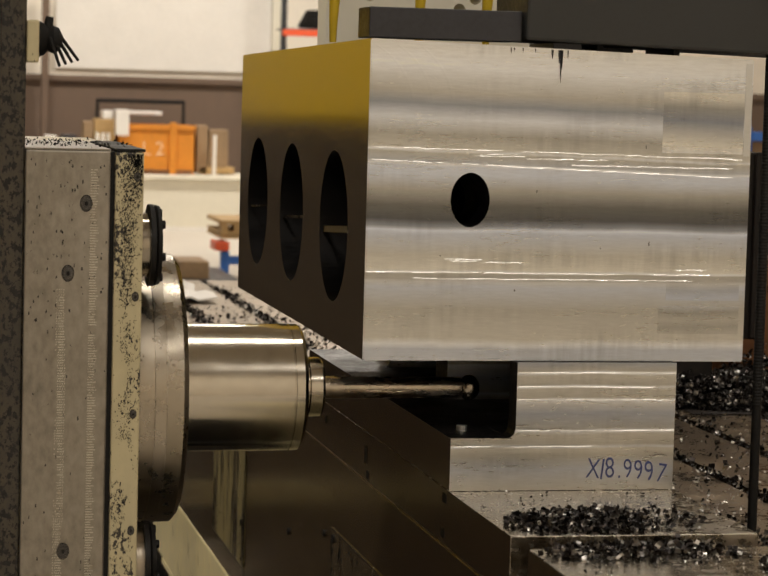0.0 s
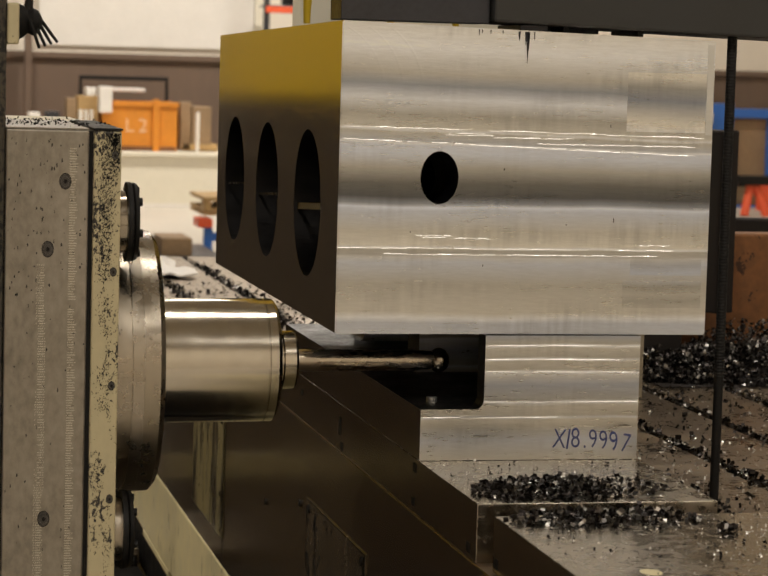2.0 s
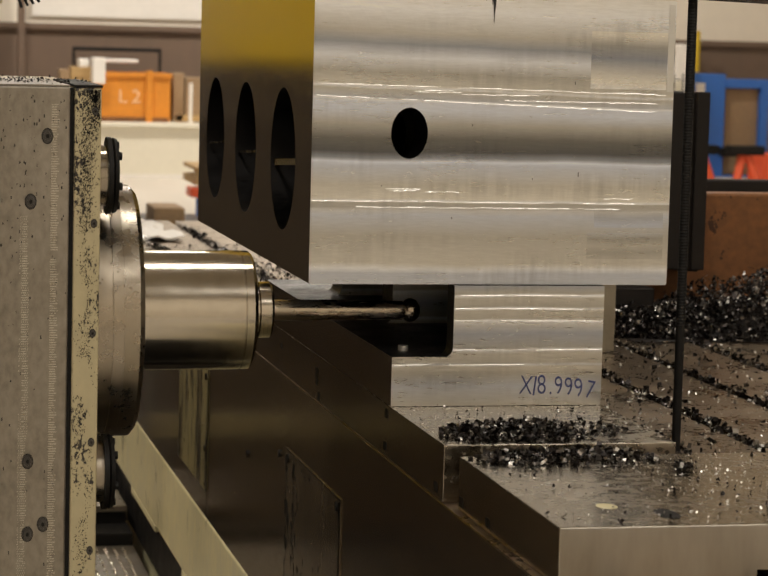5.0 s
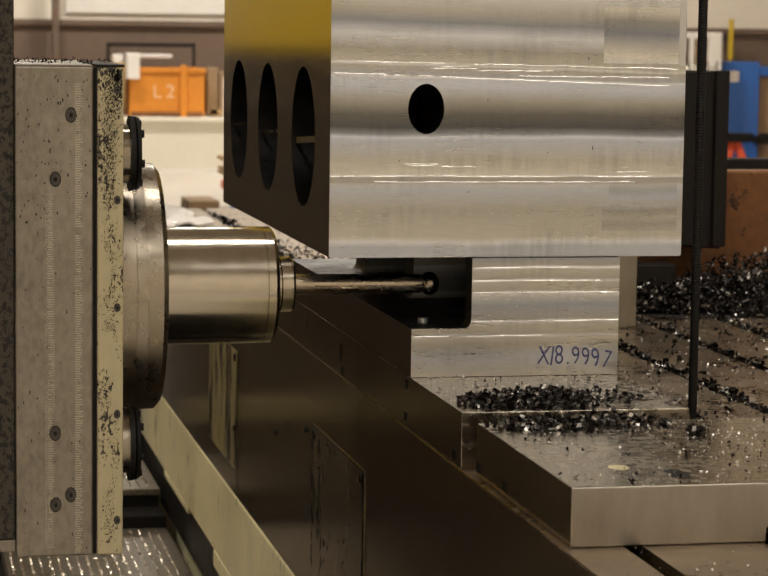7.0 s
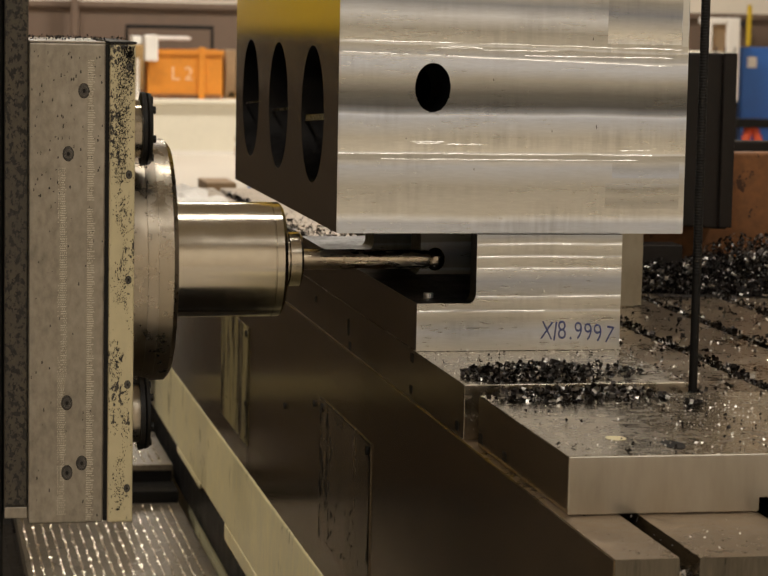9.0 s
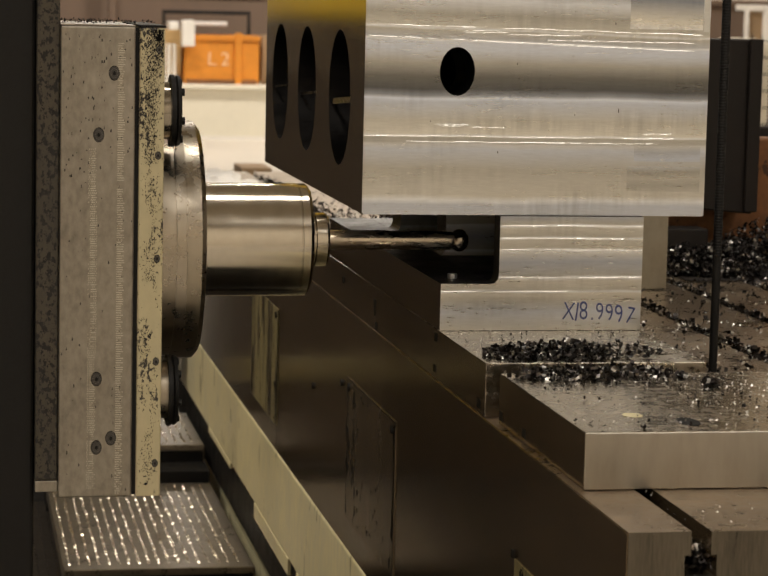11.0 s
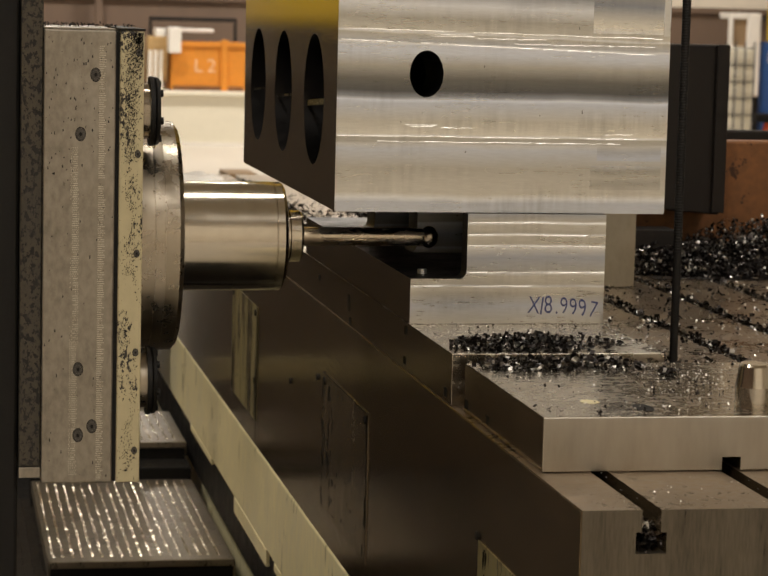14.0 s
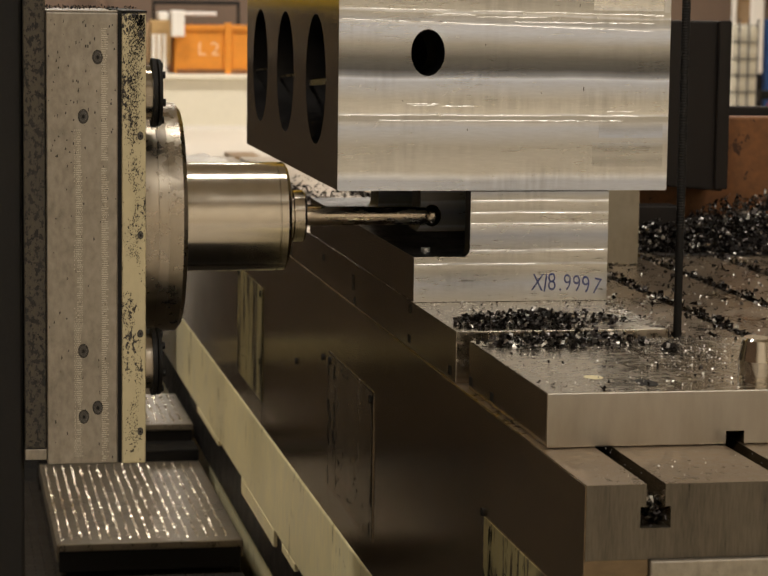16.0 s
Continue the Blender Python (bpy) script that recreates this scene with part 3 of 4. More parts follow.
for z0 in (0.111, -0.225):
    gl = part("gland", turned([(0.010, 0.02), (0.010, 0.043), (0.0150, 0.043), (0.0155, 0.040), (0.0175, 0.0425), (0.0215, 0.041), (0.0215, 0.01)], (-0.2312, 0.045, z0), 40), DARK, head, "black flanged oil gland", True)
    part("gland_boss", rod((-0.2312, 0.045, z0), (-0.2212, 0.045, z0), 0.034, seg=40), STEEL_WORN, gl, "bare steel boss", True)
    for k in range(6):
        a = k * math.pi / 3 + 0.3
        part("screw", rod((-0.210, 0.045 + 0.034 * math.cos(a), z0 + 0.034 * math.sin(a)), (-0.2060, 0.045 + 0.034 * math.cos(a), z0 + 0.034 * math.sin(a)), 0.0045, seg=8), DARK, gl)
strip = thing("head_slideway", "mottled raw cast slideway beside the spindle head", "slideway", at=HO)
part("way_casting", box(-0.379, -0.3525, 0.006, 0.5, -0.326, 0.9, 0.002), ROUGHCAST, strip)
part("way_shoe", box(-0.379, -0.3525, 0.004, 0.10, -0.340, -0.3265, 0.001), HEADGREY, strip, "bare iron shoe")
# Slab is added: its black cuts floor bounce and darkens the table's reflection.
pit = thing("machine_foundation", "black slab added to darken the table side's reflection", "foundation")
part("slab", box(-3.5, 0.118, -0.9, 5.2, FZ + 0.0005, FZ + 0.04, 0.004), DARK, pit)
column = thing("machine_column", "black painted machine column", "machine column")
part("column_casting", box(-0.62, -0.3845, -0.07, 0.5, FZ, 1.2, 0.004), DARK, column)
# Unseen behind the head, placed to be mirrored in block and table sides.
part("column_base", box(-2.6, -0.29, 2.9, 4.6, FZ, 0.200, 0.01), DEEPBROWN, column, "unseen brown column base, placed for its dark reflection")
part("column_foot", box(-0.2895, 0.0, 2.9, 3.6, FZ, 0.08, 0.01), DEEPBROWN, column, "unseen brown foot added for the table side's reflection")
part("base_band", box(-2.5, -0.002, 2.885, 2.8995, -0.665, -0.610, 0.003), COVER_PALE, column, "unseen cream band added for the table side's reflection")
part("column_housing", box(-2.6, -0.29, 2.9, 4.6, 0.2005, 2.6, 0.02), YELLOW, column, "unseen yellow column housing, known from its reflection")


# ---- details of the spindle head ----
SQ = 0.74


def bolt(parent, x, y, z, r, label=""):
    """A countersunk socket screw in a face that looks along -y."""
    bm = rod((0, 0.004, 0), (0, -0.0012, 0), r, seg=24)
    put_rod(bm, (0, -0.0010, 0), (0, -0.0022, 0), r * 0.72, r * 0.66, 20)
    bmesh.ops.transform(bm, matrix=Matrix.Translation((x, y, z)) @ Matrix.Diagonal((SQ, 1, 1, 1)), verts=bm.verts)
    o = part("screw", bm, SCREW, parent, label)
    bm = rod((0, -0.0020, 0), (0, -0.0026, 0), r * 0.34, seg=6)
    bmesh.ops.transform(bm, matrix=Matrix.Translation((x, y, z)) @ Matrix.Diagonal((SQ, 1, 1, 1)), verts=bm.verts)
    part("socket", bm, DARK, o)
    bm = bmesh.new()
    bmesh.ops.create_circle(bm, cap_ends=True, segments=28, radius=r * 1.12)
    bmesh.ops.transform(bm, matrix=Matrix.Translation((x, y - 0.0006, z)) @ Matrix.Diagonal((SQ, 1, 1, 1)) @ pose(0, 0, 0, 90, 0, 0), verts=bm.verts)
    part("counterbore", bm, DARK, o)
    return o


SCREW = mat("grey_screw_steel", (0.085, 0.08, 0.075), 0.4, 0.9, 0.2, 60, (1, 1, 1), 0.05)
for x, z in ((-0.2900, 0.156), (-0.3075, 0.084), (-0.3080, -0.204), (-0.2905, -0.275), (-0.3075, -0.286)):
    bolt(head, x, 0.0, z, 0.0078)
for z in (0.184, 0.0605, -0.0613, -0.1835, -0.3058):
    bolt(head, -0.2380, 0.0005, z, 0.0045)
# scraped tick marks in two columns on the guide plate
TICK = mat("polished_scrape_marks", (0.50, 0.46, 0.38), 0.35, 0.75, 0.2, 60, (1, 1, 1), 0.0)
bm = bmesh.new()
z = -0.342
while z < 0.19:
    if not -0.01 < z - 0.03 < 0.0:
        w = random.uniform(0.005, 0.009)
        put_box(bm, -0.2855, -0.2855 + w, -0.0006, 0.0002, z, z + 0.0011)
    if -0.32 < z < 0.06 and random.random() < 0.8:
        put_box(bm, -0.3155, -0.3155 + random.uniform(0.003, 0.006), -0.0005, 0.0002, z + 0.001, z + 0.0018)
    z += 0.0027
for k in range(150):
    for j in range(5):
        x, z = -0.3185 + 0.0022 * j + 0.0006 * (k % 2), -0.335 + k * 0.0027
        if noise.noise((x * 200, 2.0, z * 12)) > -0.15:
            bm.faces.new([bm.verts.new((x + p, -0.0004, z + q)) for p, q in ((-0.0007, -0.0007), (0.0001, -0.0009), (0.0008, 0.0007), (0.0, 0.0009))])
tagged(part("scrape_mark", bm, TICK, head, "rows of fine scraped marks"), kind="stuff")
part("groove_liner", box(-0.2654, -0.2606, 0.006, 0.0116, -0.345, 0.209, 0), DARK, head)
part("top_lid", box(-0.2605, -0.2300, -0.0008, 0.30, 0.2098, 0.2125, 0.0006), DARK, head, "oily black lid strip")
part("top_cap", box(-0.352, -0.2655, 0.0005, 0.3, 0.2102, 0.2120, 0.0005), HEADGREY, head)

# coolant nozzle bracket
noz = thing("coolant_nozzle", "chipped cream bracket with black coolant nozzles", "coolant nozzle", at=HO)
part("bracket", box(-0.3524, -0.340, 0.0, 0.05, 0.298, 0.341, 0.002), CREAM_CHIPPED, noz)
bm = turned([(0, 0.006), (0, 0.019), (0.008, 0.016), (0.013, 0.012), (0.020, 0.0145), (0.028, 0.012), (0.033, 0.005)], (-0.3398, 0.02, 0.322), 24, SQ)
part("nozzle_body", bm, DARK, noz, "", True)
part("elbow", rod((-0.332, 0.02, 0.322), (-0.3285, 0.02, 0.345), 0.006, 0.004, 12), DARK, noz)
for k in range(4):
    part("nozzle", rod((-0.329 + 0.0035 * k, 0.006 + 0.006 * k, 0.324 + 0.001 * k), (-0.319 + 0.0068 * k, 0.003 + 0.006 * k, 0.2945 + 0.0022 * k), 0.0021, 0.0015, 10), DARK, noz)

for o in (head, tip, strip, noz):
    o.scale = (HK, HK, HK)

# ---- way covers below the head ----
covers = thing("way_cover", "wet stepped steel way covers below the spindle head", "way cover")


def cover(x0, x1, y0, y1, z, edge=True):
    c = part("cover_sheet", box(x0, x1, y0, y1, z - 0.03, z, 0.002), TREAD if edge else TREAD_DARK, covers)
    bm = bmesh.new()
    x = x0 + 0.012
    while x < x1 - 0.02:
        y = y0 + 0.05
        while y < y1 - 0.02:
            w, h = random.uniform(0.0018, 0.0036), random.uniform(0.002, 0.0042)
            l = random.uniform(0.009, 0.014)
            xx = x + random.uniform(-0.001, 0.001)
            v = [bm.verts.new(p) for p in ((xx - w, y, z), (xx + w, y, z), (xx + w, y + l, z), (xx - w, y + l, z), (xx, y + l * 0.3, z + h), (xx, y + l * 0.7, z + h))]
            for f in ((0, 1, 4), (1, 2, 5, 4), (2, 3, 5), (3, 0, 4, 5)):
                bm.faces.new([v[i] for i in f])
            y += 0.027
        x += 0.0185
    tagged(part("tread_bump", bm, TREAD_BUMP if edge else TREAD_DARK, c, "rows of raised tread bumps"), kind="stuff")
    if edge:
        part("cover_edge", box(x0 + 0.002, x1 - 0.002, y0 - 0.006, y0 + 0.03, z - 0.010, z + 0.004, 0.002), TREAD, c, "plain steel edge strip")
        # Black strip below the plain edge.
        part("wiper", box(x0 + 0.004, x1 - 0.004, y0 - 0.003, y0 + 0.02, z - 0.05, z - 0.0105, 0.002), DARK, c, "black strip under the edge")


cover(-0.27, 0.083, 1.55, 2.34, -0.80)
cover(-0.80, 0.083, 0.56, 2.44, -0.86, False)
cover(-0.10, 0.083, 2.45, 2.88, -0.74)
part("cover_support", box(-0.80, 0.083, 0.56, 2.88, FZ + 0.041, -0.8905, 0), DARK, covers)
part("cover_riser", box(-0.27, 0.083, 2.345, 2.4495, -0.8595, -0.775, 0.002), DARK, covers)

# ---- chip slivers ----
def sliver(bm, x, y, z, s, lying=0.6):
    """One bent chip, two or three facets long."""
    flat = random.random() < lying
    tilt = (random.gauss(0, 0.35), random.gauss(0, 0.35)) if flat else (random.uniform(0, 6.28), random.uniform(0, 6.28))
    m = Matrix.Translation((x, y, z)) @ Euler((tilt[0], tilt[1], random.uniform(0, 6.28))).to_matrix().to_4x4()
    w, ln = s * random.uniform(0.22, 0.52), s * random.uniform(0.5, 1.05)
    n, bend, rows_, ang, px, pz = 3, random.uniform(0.3, 1.15), [], 0.0, -ln / 2, 0.0
    for k in range(n + 1):
        rows_.append((bm.verts.new(m @ Vector((px, -w / 2, pz))), bm.verts.new(m @ Vector((px, w / 2, pz)))))
        px, pz, ang = px + ln / n * math.cos(ang), pz + ln / n * math.sin(ang), ang + bend
    for p, q in zip(rows_, rows_[1:]):
        bm.faces.new((p[0], p[1], q[1], q[0]))


def chips(name, label, n, place, size):
    bm = bmesh.new()
    for _ in range(n):
        sliver(bm, *place(), size * random.uniform(0.5, 1.5), 0.6 if "pile" in name or "clump" in name else 0.9)
    return tagged(part(name, bm, CHIP), label, "metal chips", kind="stuff")


def heap(cx, cy, rx, ry, z0, h):
    def f():
        while True:
            u, v = random.uniform(-1, 1), random.uniform(-1, 1)
            d = u * u + v * v
            if d < 1:
                top = h * (1 - d) ** 0.7 * (0.75 + 0.5 * noise.noise((u * 3 + cx * 9, v * 3, 0.5)))
                return cx + u * rx, cy + v * ry, z0 + 0.001 + max(top, 0.0) * random.uniform(0.0, 1) ** 0.4
    return f


def strew(x0, x1, y0, y1, z0):
    return lambda: (random.uniform(x0, x1), random.uniform(y0, y1), z0 + random.uniform(0.0005, 0.003))


def along(sx, y0, y1, z0, spread):
    return lambda: (sx + random.gauss(0, spread), random.uniform(y0, y1), z0 + random.uniform(-0.006, 0.004))


def many(*fs):
    return lambda: random.choice(fs)()


chips("chip_pile", "great heap of dark curled metal chips on the table", 24000, many(heap(0.98, 1.12, 0.26, 0.13, TZ, 0.112), heap(1.16, 1.12, 0.20, 0.13, TZ, 0.135), heap(0.84, 1.12, 0.16, 0.10, TZ, 0.066)), 0.0105)
chips("chip_pile", "heap of dark metal chips on the fixture plate", 1300, many(heap(0.215, -0.185, 0.105, 0.055, -0.138, 0.009), heap(0.20, -0.215, 0.055, 0.04, -0.138, 0.016), heap(0.165, -0.20, 0.06, 0.05, -0.138, 0.006)), 0.0088)
chips("chip_pile", "dark metal chips along the stop plate's edge", 620, many(heap(0.20, -0.335, 0.10, 0.03, -0.1427, 0.013), heap(0.165, -0.33, 0.055, 0.028, -0.1427, 0.009), heap(0.25, -0.32, 0.035, 0.02, -0.1427, 0.009)), 0.0092)
chips("scattered_chips", "thin swarf scattered over the fixture plates", 300, many(strew(0.10, 0.34, -0.25, -0.02, -0.138), strew(0.105, 0.45, -0.645, -0.305, -0.1427), strew(0.105, 0.45, -0.645, -0.305, -0.1427)), 0.0048)
chips("scattered_chips", "dark chips scattered over the machine table", 2300, many(strew(0.36, 1.0, -0.25, 1.0, TZ), along(0.37, -0.25, 0.9, TZ + 0.002, 0.006), along(0.43, -0.28, 0.25, TZ + 0.002, 0.02)), 0.010)
chips("slot_chips", "metal chips filling the table's T-slots", 3200, many(*[along(sx, -0.30, 1.0, TZ, 0.0065) for sx in SLOTS[2:8]]), 0.011)
chips("slot_chips", "chips lying in the front T-slot", 160, many(along(SLOTS[0], -0.80, -0.66, -0.232, 0.005), lambda: (SLOTS[0] + random.gauss(0, 0.006), random.uniform(-0.826, -0.79), random.uniform(-0.238, -0.215))), 0.010)
chips("scattered_chips", "dark chips over the table's far end", 5200, many(strew(0.11, 0.62, 1.1, 2.7, TZ), strew(0.11, 0.45, 1.3, 2.3, TZ), *[along(sx, 1.1, 3.2, TZ + 0.001, 0.008) for sx in SLOTS[:4]]), 0.0115)
dark = chips("scattered_chips", "black chips lying on the spindle head", 160, strew(-0.35, -0.235, 0.03, 0.25, 0.2122), 0.004)
dark.data.materials[0] = DARK
dark.location, dark.scale = HO, (HK, HK, HK)
chips("chip_clump", "small clump of dark chips on the stop plate", 40, heap(0.308, -0.395, 0.012, 0.014, -0.1427, 0.007), 0.009)

mound = thing("chip_mound", "packed dark core of the chip heap", "metal chips", kind="stuff")
bm = bmesh.new()
bmesh.ops.create_grid(bm, x_segments=40, y_segments=20, size=1.0)
for v in bm.verts:
    u, w = v.co.x, v.co.y
    d = min(u * u + w * w, 1)
    n = noise.noise((u * 9, w * 9, 0.2))
    v.co = Vector((1.05 + u * 0.33, 1.12 + w * 0.125, TZ + 0.002 + max(0.0, (0.062 + 0.03 * u) * (1 - d) ** 0.6 * (1 + 0.35 * n))))
part("core", bm, BLACKIRON, mound)
# flecks where the enamel of the cover strip has chipped
bm = bmesh.new()
for k in range(4200):
    x = random.gauss(-0.2465, 0.0055)
    z = random.uniform(-0.343, 0.207)
    if k > 3600:
        x, z = random.gauss(-0.237, 0.004), 0.207 - abs(random.gauss(0, 0.022))
    if not -0.2595 < x < -0.2325 or (k < 3601 and (noise.noise((x * 60, 3.1, z * 22)) < -0.12 - 0.25 * (z > 0.05) or (z < 0.05 and random.random() < 0.55))):
        continue
    w, h, a = random.uniform(0.0002, 0.0006) * (2.2 if random.random() < 0.06 else 1), random.uniform(0.0003, 0.0013) * (2.0 if random.random() < 0.08 else 1), random.gauss(0, 0.5)
    c, sn = math.cos(a), math.sin(a)
    bm.faces.new([bm.verts.new((x + p * c - q * sn, 0.0001, z + p * sn + q * c)) for p, q in ((-w, -h * 0.6), (w * 0.7, -h), (w, h * 0.5), (-w * 0.5, h))])
tagged(part("chipped_fleck", bm, DARK, head, "black flecks of chipped enamel"), kind="stuff")
bm = bmesh.new()
for _ in range(420):
    x, z = random.uniform(-0.350, -0.268), random.uniform(-0.34, 0.205)
    if random.random() < (0.15 if z < 0.03 else 0.6):
        w, h = random.uniform(0.0003, 0.0008), random.uniform(0.0005, 0.0025)
        bm.faces.new([bm.verts.new((x + p, -0.0004, z + q)) for p, q in ((-w, -h), (w, -h * 0.6), (w * 0.6, h), (-w, h * 0.7))])
tagged(part("oil_fleck", bm, DARK, head, "dark oil flecks"), kind="stuff")

# Bright slivers serve as swarf and as glints of the wet surfaces.
bright = chips("bright_swarf", "bright wet swarf glinting on the stop plate", 650, many(strew(0.11, 0.45, -0.645, -0.305, -0.1427), strew(0.25, 0.45, -0.60, -0.31, -0.1427), strew(0.10, 0.34, -0.25, -0.02, -0.138)), 0.0034)
bright.data.materials[0] = RIDGE
glint = chips("bright_swarf", "bright wet swarf glinting on the machine table", 900, many(strew(0.36, 1.0, -0.25, 0.95, TZ), strew(0.37, 0.75, -0.28, 0.5, TZ)), 0.0056)
glint.data.materials[0] = bright.data.materials[0]
glint = chips("bright_swarf", "bright swarf on the table's front edge", 60, strew(0.11, 0.5, -0.825, -0.66, TZ), 0.0022)
glint.data.materials[0] = bright.data.materials[0]
# ---- small things on the fixture ----
pin = thing("locating_pin", "conical steel locating pin on the stop plate", "locating pin")
bm = bmesh.new()
for z0, z1, r0, r1 in ((-0.1426, -0.1215, 0.0235, 0.0235), (-0.1215, -0.101, 0.0235, 0.0195), (-0.101, -0.0985, 0.0195, 0.017)):
    put_rod(bm, (0, 0, z0), (0, 0, z1), r0, r1, 40)
bmesh.ops.transform(bm, matrix=Matrix.Translation((0.333, -0.60, 0)) @ Matrix.Diagonal((SQ, 1, 1, 1)), verts=bm.verts)
part("pin_body", bm, STEEL, pin, "", True)
# Flat black disc stands for the dark inside of a hole.
bm = bmesh.new()
bmesh.ops.create_circle(bm, cap_ends=True, segments=32, radius=0.014)
bmesh.ops.transform(bm, matrix=Matrix.Translation((0.2165, -0.604, -0.1423)) @ Matrix.Diagonal((0.74, 1.6, 1, 1)), verts=bm.verts)
part("tapped_hole", bm, DARK, front, "black disc for the dark of a hole")
bm = bmesh.new()
bmesh.ops.create_circle(bm, cap_ends=True, segments=14, radius=0.011)
bmesh.ops.transform(bm, matrix=Matrix.Translation((0.172, -0.566, -0.1424)) @ Matrix.Diagonal((0.9, 1.2, 1, 1)), verts=bm.verts)
part("paint_smudge", bm, CREAM, front, "pale yellow smudge")
# holes and slots in the dark-coloured sides, as flat black pieces
for parent, y, z, h in ((low, 0.009, -0.148, 0.010), (low, 0.012, -0.186, 0.009), (low, -0.232, -0.187, 0.010), (front, -0.418, -0.187, 0.009), (low, 0.425, -0.166, 0.022), (low, 0.412, -0.190, 0.010),
                        (low, 1.034, -0.186, 0.014), (low, 0.69, -0.160, 0.008), (front, -0.315, -0.187, 0.010)):
    x = 0.0949 if parent is low else 0.1013
    part("side_hole", box(x - 0.0006, x + 0.001, y - 0.008, y + 0.008, z - h / 2, z + h / 2, 0), DARK, parent)
for y, z in ((0.675, -0.311), (-0.424, -0.311), (1.40, -0.43), (0.95, -0.36)):
    part("side_screw", rod((TX - 0.0010, y, z), (TX - 0.0040, y, z), 0.005, seg=12), DARK, table)
part("front_cover", box(TX - 0.0026, TX - 0.0013, -0.80, -0.43, -0.54, -0.315, 0.0), COVER_PALE, table, "screwed cover plate with worn oily paint")
grime(table, -0.80, -0.43, -0.535, -0.318, 420)
# torn cutter ridges that catch the light
def ridge(x0, x1, z, parent, y=0.0, step=0.006, up=0.0):
    bm = bmesh.new()
    x = x0
    while x < x1:
        ln = min(step * random.uniform(0.5, 1.6), x1 - x + 1e-5)
        if random.random() < 0.96:
            zz, h = z + up * (x - x0) + random.uniform(-0.0004, 0.0004), random.uniform(0.00012, 0.00042)
            v = [bm.verts.new(p) for p in ((x, y, zz - h), (x + ln, y, zz - h), (x + ln, y - h * 0.76, zz - h), (x, y - h * 0.76, zz - h), (x + ln, y, zz + h), (x, y, zz + h))]
            bm.faces.new((v[0], v[1], v[2], v[3]))
            bm.faces.new((v[3], v[2], v[4], v[5]))
        x += ln
    return tagged(part("cutter_ridge", bm, RIDGE, parent, "bright torn cutter ridge"), kind="stuff")


ridge(0.004, 0.40, 0.2105, work, up=-0.030)
ridge(0.006, 0.41, 0.2240, work, step=0.02, up=-0.014)
ridge(0.001, 0.38, 0.0935, work, step=0.015)
ridge(0.02, 0.36, 0.0870, work, step=0.012)
for x0, x1, z in ((0.115, 0.17, 0.2165), (0.12, 0.16, 0.2185), (0.17, 0.26, 0.2145), (0.22, 0.40, 0.2085), (0.085, 0.125, 0.1075), (0.09, 0.12, 0.1055), (0.13, 0.17, 0.1045), (0.34, 0.375, 0.099)):
    ridge(x0, x1, z, work, step=0.004)
for z in (-0.0115, -0.0265, -0.0405, -0.0735):
    ridge(0.168, 0.342, z, riser, -0.0083, 0.02)
ridge(0.098, 0.25, -0.0905, riser, -0.0083, 0.015)
# shallow arcs left by the fly cutter
for cx, r in ((0.02, 0.075), (0.038, 0.078), (0.058, 0.080)):
    bm = bmesh.new()
    ring = []
    for k in range(15):
        a = radians(8 + 4.0 * k)
        x, z = cx - 0.05 + r * math.cos(a), 0.262 + r * math.sin(a)
        if z < 0.331:
            ring.append((bm.verts.new((x, -0.00005, z)), bm.verts.new((x + 0.0021, -0.00014, z)), bm.verts.new((x + 0.0042, -0.00005, z))))
    for p, q in zip(ring, ring[1:]):
        bm.faces.new((p[0], p[1], q[1], q[0])), bm.faces.new((p[1], p[2], q[2], q[1]))
    part("cutter_arc", bm, ALU_FRONT, work, "shallow fly-cutter arc", True)
# re-milled patches near the far edge of the front
PATCH_UP = banded("remilled_aluminium_upper", [(0.228, 0.95), (0.240, 0.90), (0.252, 0.62), (0.266, 0.36), (0.281, 0.42), (0.292, 0.80), (0.30, 0.9)])
PATCH_LOW = banded("remilled_aluminium_lower", [(0.030, 0.60), (0.038, 0.48), (0.046, 0.58), (0.054, 0.44), (0.061, 0.62), (0.070, 0.66), (0.078, 0.56), (0.086, 0.70)])
for x0, x1, z0, z1, mm in ((0.320, 0.4105, 0.224, 0.289, PATCH_UP), (0.322, 0.413, 0.030, 0.060, PATCH_LOW), (0.330, 0.4125, 0.066, 0.084, PATCH_LOW)):
    part("milled_patch", box(x0, x1, -0.0003, 0.0006, z0, z1, 0), mm, work, "re-milled patch")
part("bright_edge", box(0.4112, 0.4185, -0.0004, 0.0006, 0.222, 0.321, 0), ALU, work, "bright strip along the edge")

# oil drips on the workpiece
bm = bmesh.new()
for x, ln in ((0.150, 0.007), (0.1535, 0.004), (0.163, 0.005), (0.1765, 0.004), (0.195, 0.010), (0.2045, 0.034), (0.2055, 0.020), (0.212, 0.009), (0.2025, 0.014)):
    zt = 0.3360 - x / 0.42 * 0.0105 - 0.0015
    w = 0.0012 if ln > 0.009 else 0.0006
    v = [bm.verts.new((x + p, -0.0005, zt - q * ln)) for p, q in ((-w, 0), (-w * 0.8, 0.45), (-w * 0.1, 1), (w * 0.3, 1), (w * 0.9, 0.5), (w * 1.2, 0))]
    bm.faces.new(v)
part("oil_drip", bm, SLATE, work, "dark oil drips with stuck chips")
